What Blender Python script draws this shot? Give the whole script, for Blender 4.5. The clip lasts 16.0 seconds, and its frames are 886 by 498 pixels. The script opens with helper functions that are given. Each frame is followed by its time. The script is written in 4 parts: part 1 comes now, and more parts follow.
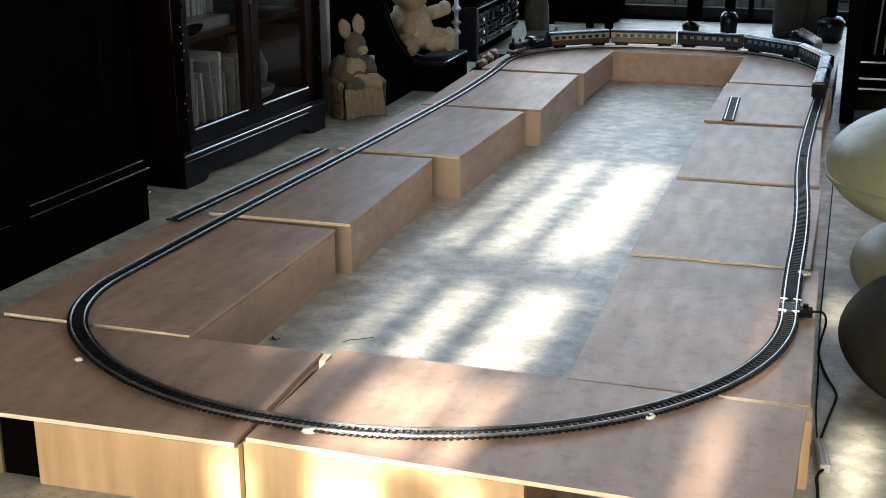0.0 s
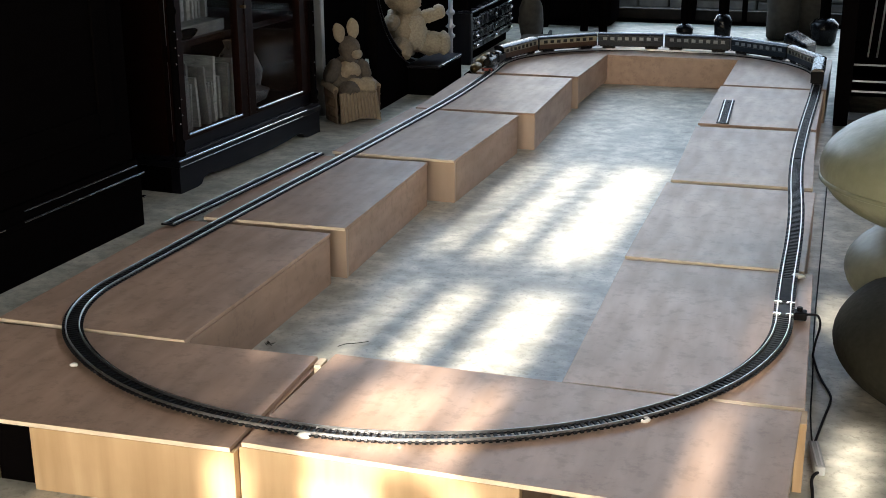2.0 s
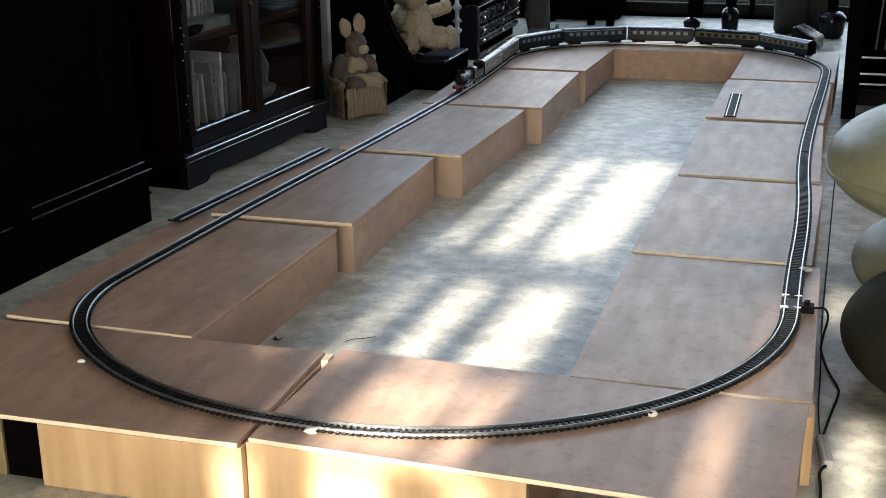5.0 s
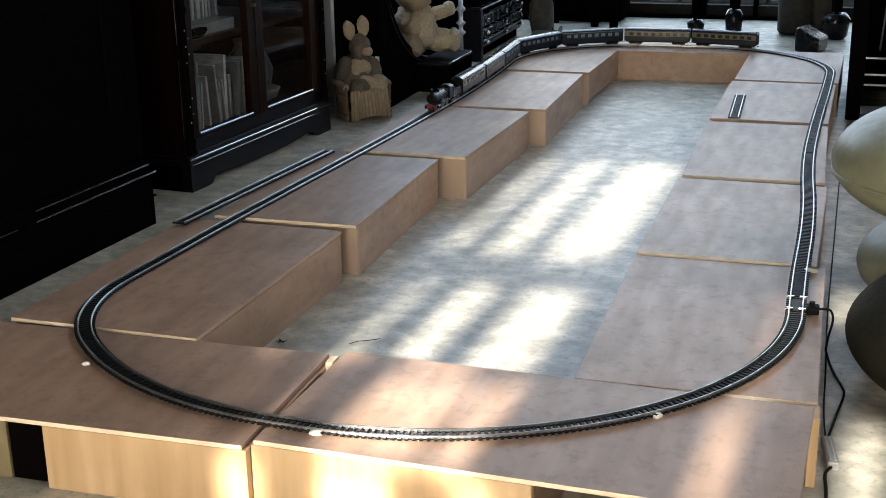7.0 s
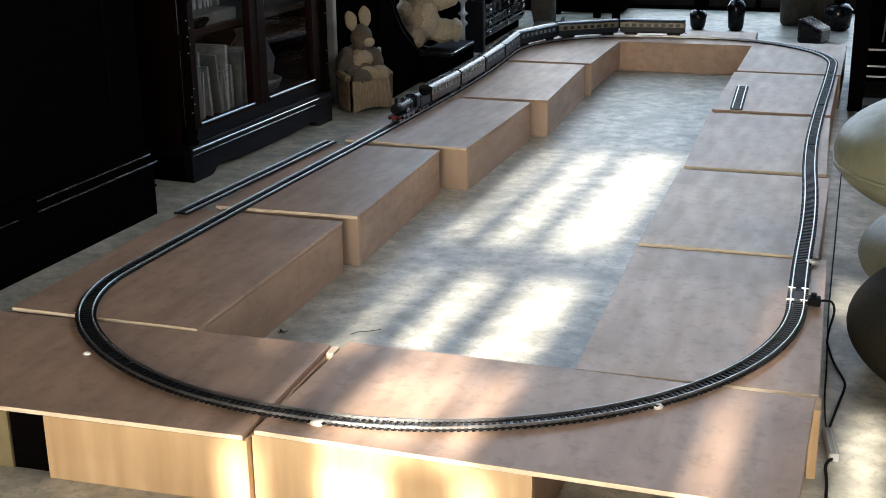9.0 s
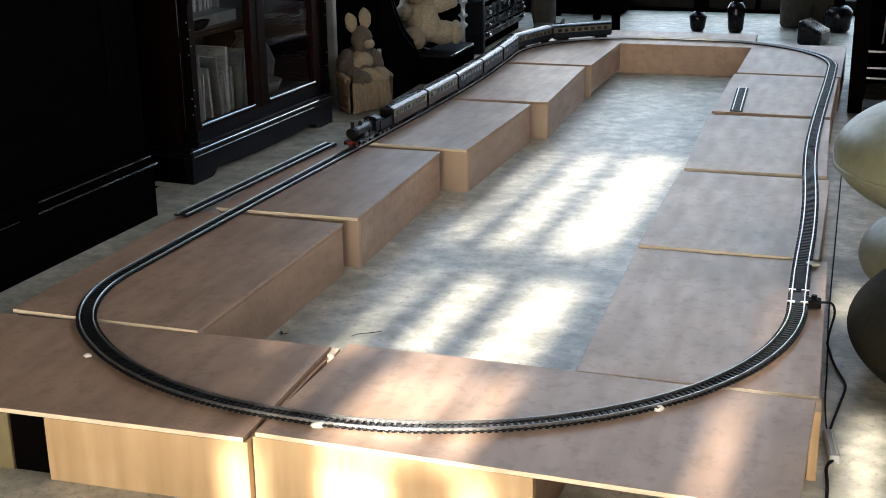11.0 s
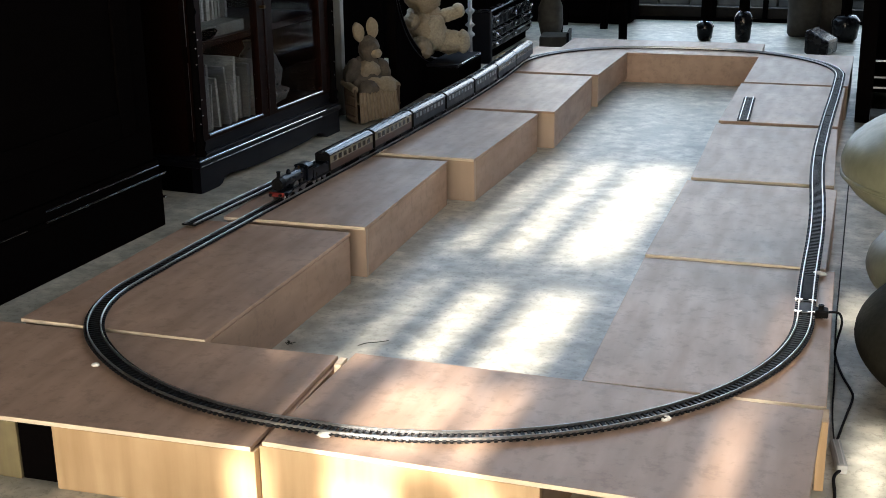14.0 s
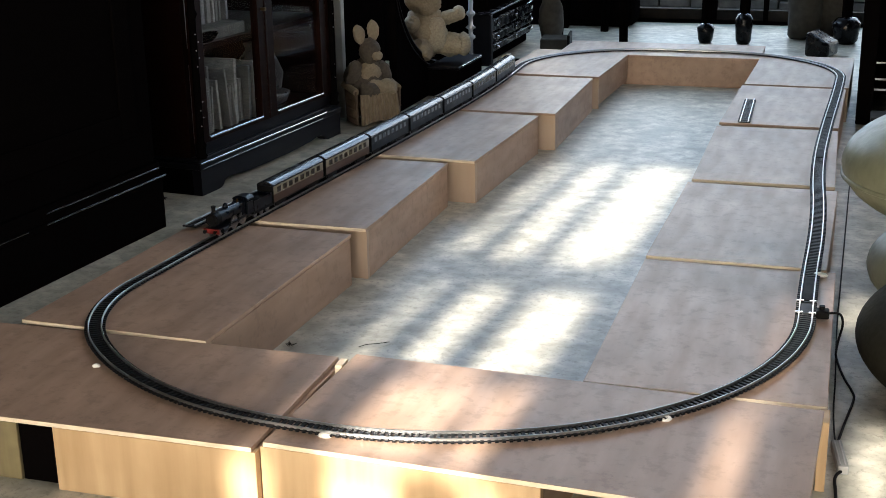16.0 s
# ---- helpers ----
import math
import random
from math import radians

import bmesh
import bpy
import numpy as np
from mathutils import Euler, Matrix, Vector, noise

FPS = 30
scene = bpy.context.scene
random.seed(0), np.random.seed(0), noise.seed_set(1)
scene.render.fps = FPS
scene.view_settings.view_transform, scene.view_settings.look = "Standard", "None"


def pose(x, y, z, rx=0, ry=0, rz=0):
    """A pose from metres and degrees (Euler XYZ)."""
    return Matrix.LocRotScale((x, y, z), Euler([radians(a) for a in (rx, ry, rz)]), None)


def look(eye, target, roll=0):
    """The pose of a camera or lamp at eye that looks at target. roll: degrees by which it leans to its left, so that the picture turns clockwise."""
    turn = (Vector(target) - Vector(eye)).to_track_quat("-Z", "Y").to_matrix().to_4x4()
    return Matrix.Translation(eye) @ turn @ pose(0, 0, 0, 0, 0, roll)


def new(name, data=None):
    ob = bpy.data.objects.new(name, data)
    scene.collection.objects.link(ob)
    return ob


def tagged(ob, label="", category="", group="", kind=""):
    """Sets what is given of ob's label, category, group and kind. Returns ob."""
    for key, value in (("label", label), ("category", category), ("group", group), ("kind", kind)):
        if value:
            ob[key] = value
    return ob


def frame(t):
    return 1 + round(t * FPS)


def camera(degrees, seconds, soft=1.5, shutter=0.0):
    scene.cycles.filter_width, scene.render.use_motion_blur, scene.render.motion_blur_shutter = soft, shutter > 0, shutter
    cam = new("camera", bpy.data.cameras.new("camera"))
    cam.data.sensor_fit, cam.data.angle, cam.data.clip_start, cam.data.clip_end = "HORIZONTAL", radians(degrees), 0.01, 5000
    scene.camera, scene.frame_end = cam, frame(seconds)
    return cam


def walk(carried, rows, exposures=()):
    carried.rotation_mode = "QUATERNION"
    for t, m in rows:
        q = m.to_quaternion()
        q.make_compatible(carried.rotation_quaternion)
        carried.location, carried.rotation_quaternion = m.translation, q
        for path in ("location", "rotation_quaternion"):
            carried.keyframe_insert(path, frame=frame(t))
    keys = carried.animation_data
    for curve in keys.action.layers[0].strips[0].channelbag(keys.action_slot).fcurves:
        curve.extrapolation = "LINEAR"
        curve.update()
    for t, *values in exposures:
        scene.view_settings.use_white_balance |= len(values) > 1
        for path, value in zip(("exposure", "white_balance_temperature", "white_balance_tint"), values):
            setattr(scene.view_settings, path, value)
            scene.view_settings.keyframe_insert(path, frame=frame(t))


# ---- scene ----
# ---------------------------------------------------------------- camera
EXPOSURE = 2.25
cam = camera(38.0, 16.0, soft=0.8)
PATH = (
    (0, -0.0030, 0.0019, 0.7372, 72.053, 0.264, 17.228),
    (0.5, -0.0037, 0.0015, 0.7372, 71.987, 0.075, 16.928),
    (1, -0.0033, 0.0022, 0.7390, 71.756, 0.169, 17.163),
    (1.5, -0.0015, 0.0030, 0.7395, 71.899, 0.199, 17.107),
    (2, -0.0023, 0.0005, 0.7395, 72.179, 0.364, 16.964),
    (2.5, -0.0026, 0.0004, 0.7401, 72.267, 0.635, 17.037),
    (3, 0.0010, 0.0021, 0.7386, 71.977, 0.487, 17.407),
    (3.5, -0.0025, 0.0027, 0.7357, 71.755, 0.532, 17.240),
    (4, -0.0006, 0.0025, 0.7397, 71.928, 0.568, 17.198),
    (6.5, 0.0003, 0.0016, 0.7364, 72.027, 0.925, 17.336),
    (7, -0.0004, 0.0024, 0.7382, 72.064, 0.899, 17.378),
    (7.5, 0.0004, 0.0037, 0.7372, 71.821, 0.837, 17.459),
    (8, -0.0001, 0.0041, 0.7367, 71.635, 0.800, 17.380),
    (8.5, 0.0006, 0.0039, 0.7364, 71.534, 0.840, 17.421),
    (9, -0.0001, 0.0034, 0.7375, 71.667, 0.802, 17.488),
    (11.5, -0.0013, 0.0024, 0.7380, 71.795, 0.796, 17.459),
    (12, 0.0011, 0.0020, 0.7389, 72.028, 0.928, 17.555),
    (12.5, 0.0002, 0.0017, 0.7398, 72.238, 1.082, 17.654),
    (13, 0.0006, 0.0026, 0.7383, 72.013, 1.065, 17.711),
    (13.5, 0.0004, 0.0033, 0.7378, 72.023, 0.998, 17.797),
    (14, -0.0005, 0.0010, 0.7396, 72.137, 0.865, 17.781),
    (14.5, 0.0003, 0.0007, 0.7391, 72.342, 0.916, 17.785),
    (15, -0.0002, 0.0004, 0.7399, 72.480, 0.950, 17.828),
    (15.5, -0.0002, -0.0010, 0.7393, 72.513, 0.942, 17.835),
    (16, 0.0000, 0.0000, 0.7365, 72.290, 0.908, 17.809),
)
walk(cam, [(r[0], pose(*r[1:])) for r in PATH], exposures=((0, EXPOSURE), (16, EXPOSURE)))

# ---------------------------------------------------------------- light
SUN_UP = 27.0      # elevation of the sun, degrees
SUN_SIDE = 3.2     # how far it slants across the room, degrees
world = bpy.data.worlds.new("sky")
scene.world = world
world.use_nodes = True
wn = world.node_tree.nodes
sky = wn.new("ShaderNodeTexSky")
sky.sky_type, sky.sun_disc = "NISHITA", False
sky.sun_elevation, sky.sun_rotation = radians(SUN_UP), radians(180 + SUN_SIDE)
world.node_tree.links.new(sky.outputs[0], wn["Background"].inputs[0])
wn["Background"].inputs[1].default_value = 0.10
sun = new("sun", bpy.data.lights.new("sun", "SUN"))
sun.data.energy, sun.data.angle, sun.data.color = 5.0, radians(1.0), (1.0, 0.93, 0.82)
e, a = radians(SUN_UP), radians(SUN_SIDE)
toward = Vector((math.sin(a) * math.cos(e), math.cos(a) * math.cos(e), -math.sin(e)))
sun.matrix_world = look((0, -6, 4), Vector((0, -6, 4)) + toward)


def window_light(name, m, w, h, watts, colour):
    lamp = new(name, bpy.data.lights.new(name, "AREA"))
    lamp.data.shape, lamp.data.size, lamp.data.size_y, lamp.data.energy, lamp.data.color = "RECTANGLE", w, h, watts, colour
    lamp.matrix_world = m
    return lamp


window_light("garden_daylight", look((-0.42, 5.42, 1.25), (-0.45, 0.0, 1.0)), 1.8, 2.3, 7.8, (0.54, 0.76, 1.0))
# unseen west window, added to brighten the left rails and box tops
window_light("west_fill_light", look((-2.04, 4.35, 1.45), (-0.6, 2.8, 0.3)), 1.5, 1.3, 12.0, (0.58, 0.77, 1.0))
# fill in the added low opening behind the camera, lifts the front panels
window_light("south_window_daylight", look((-0.50, -1.19, 0.60), (-0.7, 2.0, 0.2)), 1.6, 0.9, 6.0, (1.0, 0.90, 0.76))
# unseen high side window, added to lift the boards and box sides
window_light("side_fill_light", look((1.64, 1.4, 1.8), (-0.9, 1.9, 0.1)), 2.4, 0.85, 5.6, (1.0, 0.95, 0.88))


# ---------------------------------------------------------------- materials
def material(name, colour, rough=0.6, metal=0.0, grain=0.0, scale=40.0, stretch=(1, 1, 1), stain=0.0, stain_scale=4.0, bump=0.0, tint=None, spec=0.5, vary=0.0, speck=0.0, ior=1.5):
    """Colour with fine grain and broad stains, roughness wear and a little relief."""
    m = bpy.data.materials.new(name)
    m.use_nodes = True
    nt = m.node_tree
    n, l = nt.nodes, nt.links
    b = n["Principled BSDF"]
    b.inputs["Roughness"].default_value, b.inputs["Metallic"].default_value = rough, metal
    b.inputs["Specular IOR Level"].default_value, b.inputs["IOR"].default_value = spec, ior
    co = n.new("ShaderNodeTexCoord")
    mp = n.new("ShaderNodeMapping")
    mp.inputs["Scale"].default_value = stretch
    l.new(co.outputs["Object"], mp.inputs[0])
    fine = n.new("ShaderNodeTexNoise")
    fine.inputs["Scale"].default_value, fine.inputs["Detail"].default_value = scale, 6
    l.new(mp.outputs[0], fine.inputs["Vector"])
    broad = n.new("ShaderNodeTexNoise")
    broad.inputs["Scale"].default_value, broad.inputs["Detail"].default_value = stain_scale, 4
    l.new(co.outputs["Object"], broad.inputs["Vector"])
    dark = tint or tuple(c * 0.45 for c in colour)

    def ramp(src, lo, hi):
        r = n.new("ShaderNodeMapRange")
        r.inputs[1].default_value, r.inputs[2].default_value = lo, hi
        l.new(src, r.inputs[0])
        return r.outputs[0]

    def mix(fac_socket, strength, first, second):
        k = n.new("ShaderNodeMath")
        k.operation = "MULTIPLY"
        k.inputs[1].default_value = strength
        l.new(fac_socket, k.inputs[0])
        x = n.new("ShaderNodeMix")
        x.data_type = "RGBA"
        l.new(k.outputs[0], x.inputs[0])
        if isinstance(first, tuple):
            x.inputs[6].default_value = (*first, 1)
        else:
            l.new(first, x.inputs[6])
        x.inputs[7].default_value = (*second, 1)
        return x.outputs[2]

    c = mix(ramp(fine.outputs[0], 0.35, 0.7), grain, colour, dark)
    c = mix(ramp(broad.outputs[0], 0.42, 0.68), stain, c, dark)
    if speck:
        tiny = n.new("ShaderNodeTexNoise")
        tiny.inputs["Scale"].default_value, tiny.inputs["Detail"].default_value, tiny.inputs["Roughness"].default_value = scale * 3.2, 6, 0.72
        l.new(co.outputs["Object"], tiny.inputs["Vector"])
        c = mix(ramp(tiny.outputs[0], 0.52, 0.62), speck, c, tuple(v * 0.7 for v in dark))
    if vary:
        oi = n.new("ShaderNodeObjectInfo")
        c = mix(oi.outputs["Random"], vary, c, dark)
    l.new(c, b.inputs["Base Color"])
    rr = n.new("ShaderNodeMapRange")
    rr.inputs[3].default_value, rr.inputs[4].default_value = max(0.03, rough - 0.12), min(1, rough + 0.12)
    l.new(fine.outputs[0], rr.inputs[0])
    l.new(rr.outputs[0], b.inputs["Roughness"])
    if bump:
        bp = n.new("ShaderNodeBump")
        bp.inputs["Strength"].default_value, bp.inputs["Distance"].default_value = bump, 0.002
        l.new(fine.outputs[0], bp.inputs["Height"])
        l.new(bp.outputs[0], b.inputs["Normal"])
    return m


PLY = material("plywood_face", (0.425, 0.282, 0.198), 0.44, grain=0.5, scale=16, stretch=(2.6, 0.5, 2.6), stain=0.42, stain_scale=9, bump=0.06, speck=0.34, spec=0.42, tint=(0.225, 0.146, 0.102), vary=0.3)
PLY_EDGE = material("plywood_edge", (0.72, 0.59, 0.44), 0.6, grain=0.4, scale=60, stretch=(1, 1, 6), bump=0.1)
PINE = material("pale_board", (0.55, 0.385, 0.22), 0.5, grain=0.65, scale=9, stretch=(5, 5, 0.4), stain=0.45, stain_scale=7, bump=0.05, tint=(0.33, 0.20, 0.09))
# weathered pine, with the shade under the overhang put into the colour
SHADED_PINE = material("shaded_weathered_board", (0.20, 0.16, 0.075), 0.65, grain=0.6, scale=9, stretch=(5, 5, 0.4), stain=0.6, stain_scale=14, bump=0.1, tint=(0.07, 0.055, 0.03))
FACE = material("box_end_wood", (0.45, 0.335, 0.25), 0.5, grain=0.4, scale=9, stretch=(4, 4, 0.5), stain=0.3, bump=0.05, tint=(0.30, 0.20, 0.13))
CONCRETE = material("polished_concrete", (0.57, 0.535, 0.44), 0.42, grain=0.85, scale=30, stain=0.85, stain_scale=11.0, bump=0.3, tint=(0.24, 0.23, 0.19), speck=0.5)
EBONY = material("dark_lacquer", (0.0025, 0.002, 0.002), 0.6, grain=0.4, scale=6, stretch=(1, 1, 10), spec=0.0)
JET = material("polished_lacquer", (0.006, 0.005, 0.006), 0.14, grain=0.2, scale=6, stretch=(1, 1, 10), spec=0.9, ior=2.8)
# black lacquer, its faint blue standing in for sheen from the garden door
LACQUER = material("blue_sheen_lacquer", (0.0035, 0.003, 0.0050), 0.42, grain=0.4, scale=6, stretch=(1, 1, 10), spec=0.12)
REDWOOD = material("red_brown_lacquer", (0.0075, 0.0024, 0.0016), 0.40, grain=0.5, scale=6, stretch=(1, 1, 10), spec=0.05)
BLACK = material("black_plastic", (0.004, 0.004, 0.0045), 0.6, grain=0.2, scale=80, spec=0.1)
GLOSS = material("glossy_black_plastic", (0.004, 0.004, 0.006), 0.26, grain=0.2, scale=30, spec=0.3)
TIE = material("sleeper_plastic", (0.006, 0.006, 0.007), 0.5, grain=0.3, scale=90, spec=0.16)
RAIL = material("nickel_rail", (0.62, 0.61, 0.60), 0.34, metal=1.0, grain=0.25, scale=120)
WALL = material("dim_plaster", (0.12, 0.11, 0.10), 0.8, grain=0.2, scale=30, stain=0.3, stain_scale=1.5, bump=0.2)
PUTTY = material("white_putty", (0.75, 0.73, 0.68), 0.6, grain=0.2, scale=90)
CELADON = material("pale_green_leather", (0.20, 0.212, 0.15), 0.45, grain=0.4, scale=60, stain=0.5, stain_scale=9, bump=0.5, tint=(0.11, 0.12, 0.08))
# neck leather: darker copy of CELADON, shade under the cushion in its colour
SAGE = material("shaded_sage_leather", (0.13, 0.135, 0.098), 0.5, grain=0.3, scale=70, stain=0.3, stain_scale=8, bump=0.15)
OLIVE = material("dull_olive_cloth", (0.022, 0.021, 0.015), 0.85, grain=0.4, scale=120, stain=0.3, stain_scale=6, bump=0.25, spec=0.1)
BRASS = material("worn_brass", (0.13, 0.085, 0.04), 0.45, metal=1.0, grain=0.5, scale=60)
CHROME = material("bright_chrome", (0.75, 0.76, 0.78), 0.12, metal=1.0, grain=0.1)
FUR_CREAM = material("cream_plush", (0.25, 0.20, 0.135), 0.95, grain=0.5, scale=160, stain=0.3, stain_scale=14, bump=0.8)
FUR_BROWN = material("brown_plush", (0.075, 0.06, 0.045), 0.95, grain=0.5, scale=160, stain=0.4, stain_scale=14, bump=0.8)
STONE = material("mossy_stone", (0.20, 0.19, 0.17), 0.9, grain=0.6, scale=30, stain=0.6, stain_scale=9, bump=0.7)


# ---------------------------------------------------------------- mesh helpers
def shape():
    return bmesh.new()


def block(bm, x0, y0, z0, x1, y1, z1, bevel=0.0, m=None):
    c = Matrix.Translation(((x0 + x1) / 2, (y0 + y1) / 2, (z0 + z1) / 2)) @ Matrix.Diagonal((x1 - x0, y1 - y0, z1 - z0, 1))
    g = bmesh.ops.create_cube(bm, size=1, matrix=c)
    if bevel:
        es = list({ed for v in g["verts"] for ed in v.link_edges})
        g = bmesh.ops.bevel(bm, geom=es, offset=bevel, segments=2, affect="EDGES", profile=0.5)
    if m is not None:
        bmesh.ops.transform(bm, matrix=m, verts=g["verts"])
    return bm


def tube(bm, p, q, r, r2=None, seg=16):
    p, q = Vector(p), Vector(q)
    d = q - p
    m = Matrix.Translation((p + q) / 2) @ d.to_track_quat("Z", "Y").to_matrix().to_4x4()
    bmesh.ops.create_cone(bm, cap_ends=True, segments=seg, radius1=r, radius2=r if r2 is None else r2, depth=d.length, matrix=m)
    return bm


def blob(bm, c, size, turn=None, seg=20, rough=0.0, seed=0.0):
    m = Matrix.Translation(c) @ (turn or Matrix()) @ Matrix.Diagonal((*size, 1))
    g = bmesh.ops.create_uvsphere(bm, u_segments=seg, v_segments=max(8, seg * 2 // 3), radius=1, matrix=m)
    if rough:
        for v in g["verts"]:
            v.co += (v.co - Vector(c)) * rough * (noise.noise(v.co * 30 + Vector((seed, 0, 0))) + 0.5 * noise.noise(v.co * 110 + Vector((0, seed, 0))))
    return bm


def lathe(bm, profile, seg=32, m=None):
    rings = [[bm.verts.new((r * math.cos(2 * math.pi * k / seg), r * math.sin(2 * math.pi * k / seg), z)) for k in range(seg)] for r, z in profile]
    for lo, hi in zip(rings, rings[1:]):
        for k in range(seg):
            bm.faces.new((lo[k], lo[(k + 1) % seg], hi[(k + 1) % seg], hi[k]))
    bm.faces.new(rings[0][::-1])
    bm.faces.new(rings[-1])
    if m is not None:
        bmesh.ops.transform(bm, matrix=m, verts=[v for r in rings for v in r])
    return bm


def prism(bm, outline, y0, y1):
    """An outline in x and z drawn out along y."""
    a = [bm.verts.new((x, y0, z)) for x, z in outline]
    b = [bm.verts.new((x, y1, z)) for x, z in outline]
    n = len(outline)
    for k in range(n):
        bm.faces.new((a[k], a[(k + 1) % n], b[(k + 1) % n], b[k]))
    bm.faces.new(a[::-1])
    bm.faces.new(b)
    return bm


def part(name, bm, mat, parent=None, label="", smooth=False, m=None):
    me = bpy.data.meshes.new(name)
    bmesh.ops.recalc_face_normals(bm, faces=bm.faces)
    if smooth:
        for fc in bm.faces:
            fc.smooth = True
    bm.to_mesh(me)
    bm.free()
    me.materials.append(mat)
    ob = new(name, me)
    if parent:
        ob.parent = parent
    if m is not None:
        ob.matrix_basis = m
    if label:
        tagged(ob, label)
    return ob


def thing(name, label, category, group="", kind="", m=None):
    ob = tagged(new(name), label, category, group, kind)
    ob.empty_display_size = 0.05
    if m is not None:
        ob.matrix_basis = m
    return ob


def structure(name, bm, mat, label="", category="", smooth=False):
    return tagged(part(name, bm, mat, smooth=smooth), label, category or name.split("_")[0], kind="structure")


# ---------------------------------------------------------------- the room
X0, X1, Y0, Y1, CEIL = -2.1, 1.7, -1.2, 5.40, 3.3
structure("floor", block(shape(), X0, Y0 - 0.2, -0.12, X1, Y1 + 0.14, 0), CONCRETE, "grey polished concrete floor with cloudy stains", "floor")
structure("ceiling", block(shape(), X0 - 0.2, Y0 - 0.2, CEIL, X1 + 0.2, Y1 + 0.2, CEIL + 0.15), WALL, "plain dim plaster ceiling", "ceiling")
# the opening is added for the west lamp
bm = block(shape(), X0 - 0.15, Y0 - 0.2, -0.1, X0, Y1 + 0.2, 0.75)
block(bm, X0 - 0.15, Y0 - 0.2, 2.15, X0, Y1 + 0.2, CEIL)
block(bm, X0 - 0.15, Y0 - 0.2, 0.75, X0, 3.55, 2.15)
block(bm, X0 - 0.15, 5.15, 0.75, X0, Y1 + 0.2, 2.15)
structure("wall_west", bm, WALL, "plain dim plaster wall with an added, unseen window", "wall")
# the high opening is added for the side lamp
bm = block(shape(), X1, Y0 - 0.2, -0.1, X1 + 0.15, Y1 + 0.2, 1.2)
block(bm, X1, Y0 - 0.2, 2.25, X1 + 0.15, Y1 + 0.2, CEIL)
block(bm, X1, Y0 - 0.2, 1.2, X1 + 0.15, 0.1, 2.25)
block(bm, X1, 2.7, 1.2, X1 + 0.15, Y1 + 0.2, 2.25)
structure("wall_east", bm, WALL, "plain dim plaster wall with an added, unseen high window", "wall")


def wall_with_holes(name, y0, y1, holes, label):
    """A wall across the room with openings (x0, z0, x1, z1)."""
    bm = shape()
    xs = sorted({X0, X1, *(h[0] for h in holes), *(h[2] for h in holes)})
    zs = sorted({0.0, CEIL, *(h[1] for h in holes), *(h[3] for h in holes)})
    for xa, xb in zip(xs, xs[1:]):
        for za, zb in zip(zs, zs[1:]):
            cx, cz = (xa + xb) / 2, (za + zb) / 2
            if not any(h[0] < cx < h[2] and h[1] < cz < h[3] for h in holes):
                block(bm, xa, y0, za, xb, y1, zb)
    return structure(name, bm, WALL, label, "wall")


# garden door in the far wall; unseen wall behind the camera, slit for sun streaks
wall_with_holes("wall_north", Y1, Y1 + 0.12, [(-1.45, 0.0, 0.55, 2.6)], "far plaster wall with a wide garden door")
RUN = 1 / math.tan(e)
SHIFT = math.tan(a)


def sun_hole(x0, x1, ya, yb):
    """The opening through which sun falls on the floor between x0..x1 and ya..yb."""
    k = SHIFT * ((ya + yb) / 2 - Y0)
    return (x0 - k, (ya - Y0) / RUN, x1 - k, (yb - Y0) / RUN)


ROWS = ((1.10, 1.35), (1.352, 1.62), (1.622, 2.03), (2.19, 2.93))
STREAKS = (((-0.638, -0.605), (-0.526, -0.446), (-0.362, -0.330), (-0.106, -0.082)),
           ((-0.680, -0.677), (-0.600, -0.593), (-0.514, -0.402), (-0.384, -0.346), (-0.104, -0.078), (0.036, 0.074)),
           ((-0.684, -0.668), (-0.598, -0.552), (-0.488, -0.402), (-0.060, -0.052)),
           ((-0.672, -0.652), (-0.585, -0.540), (-0.478, -0.372)))
holes = [sun_hole(xa, xb, ya, yb) for (ya, yb), row in zip(ROWS, STREAKS) for xa, xb in row]
holes.append(sun_hole(0.014, 0.050, 1.98, 2.13))
# low opening, added so that sun and sky reach the front panels
holes.append((-1.30, 0.05, 0.62, 1.08))
wall_with_holes("wall_south", Y0 - 0.03, Y0, holes, "unseen window wall with an added low opening and slits cut for the sun streaks")


# ---------------------------------------------------------------- plywood boxes
TOP = 0.0923
PLATE = 0.006


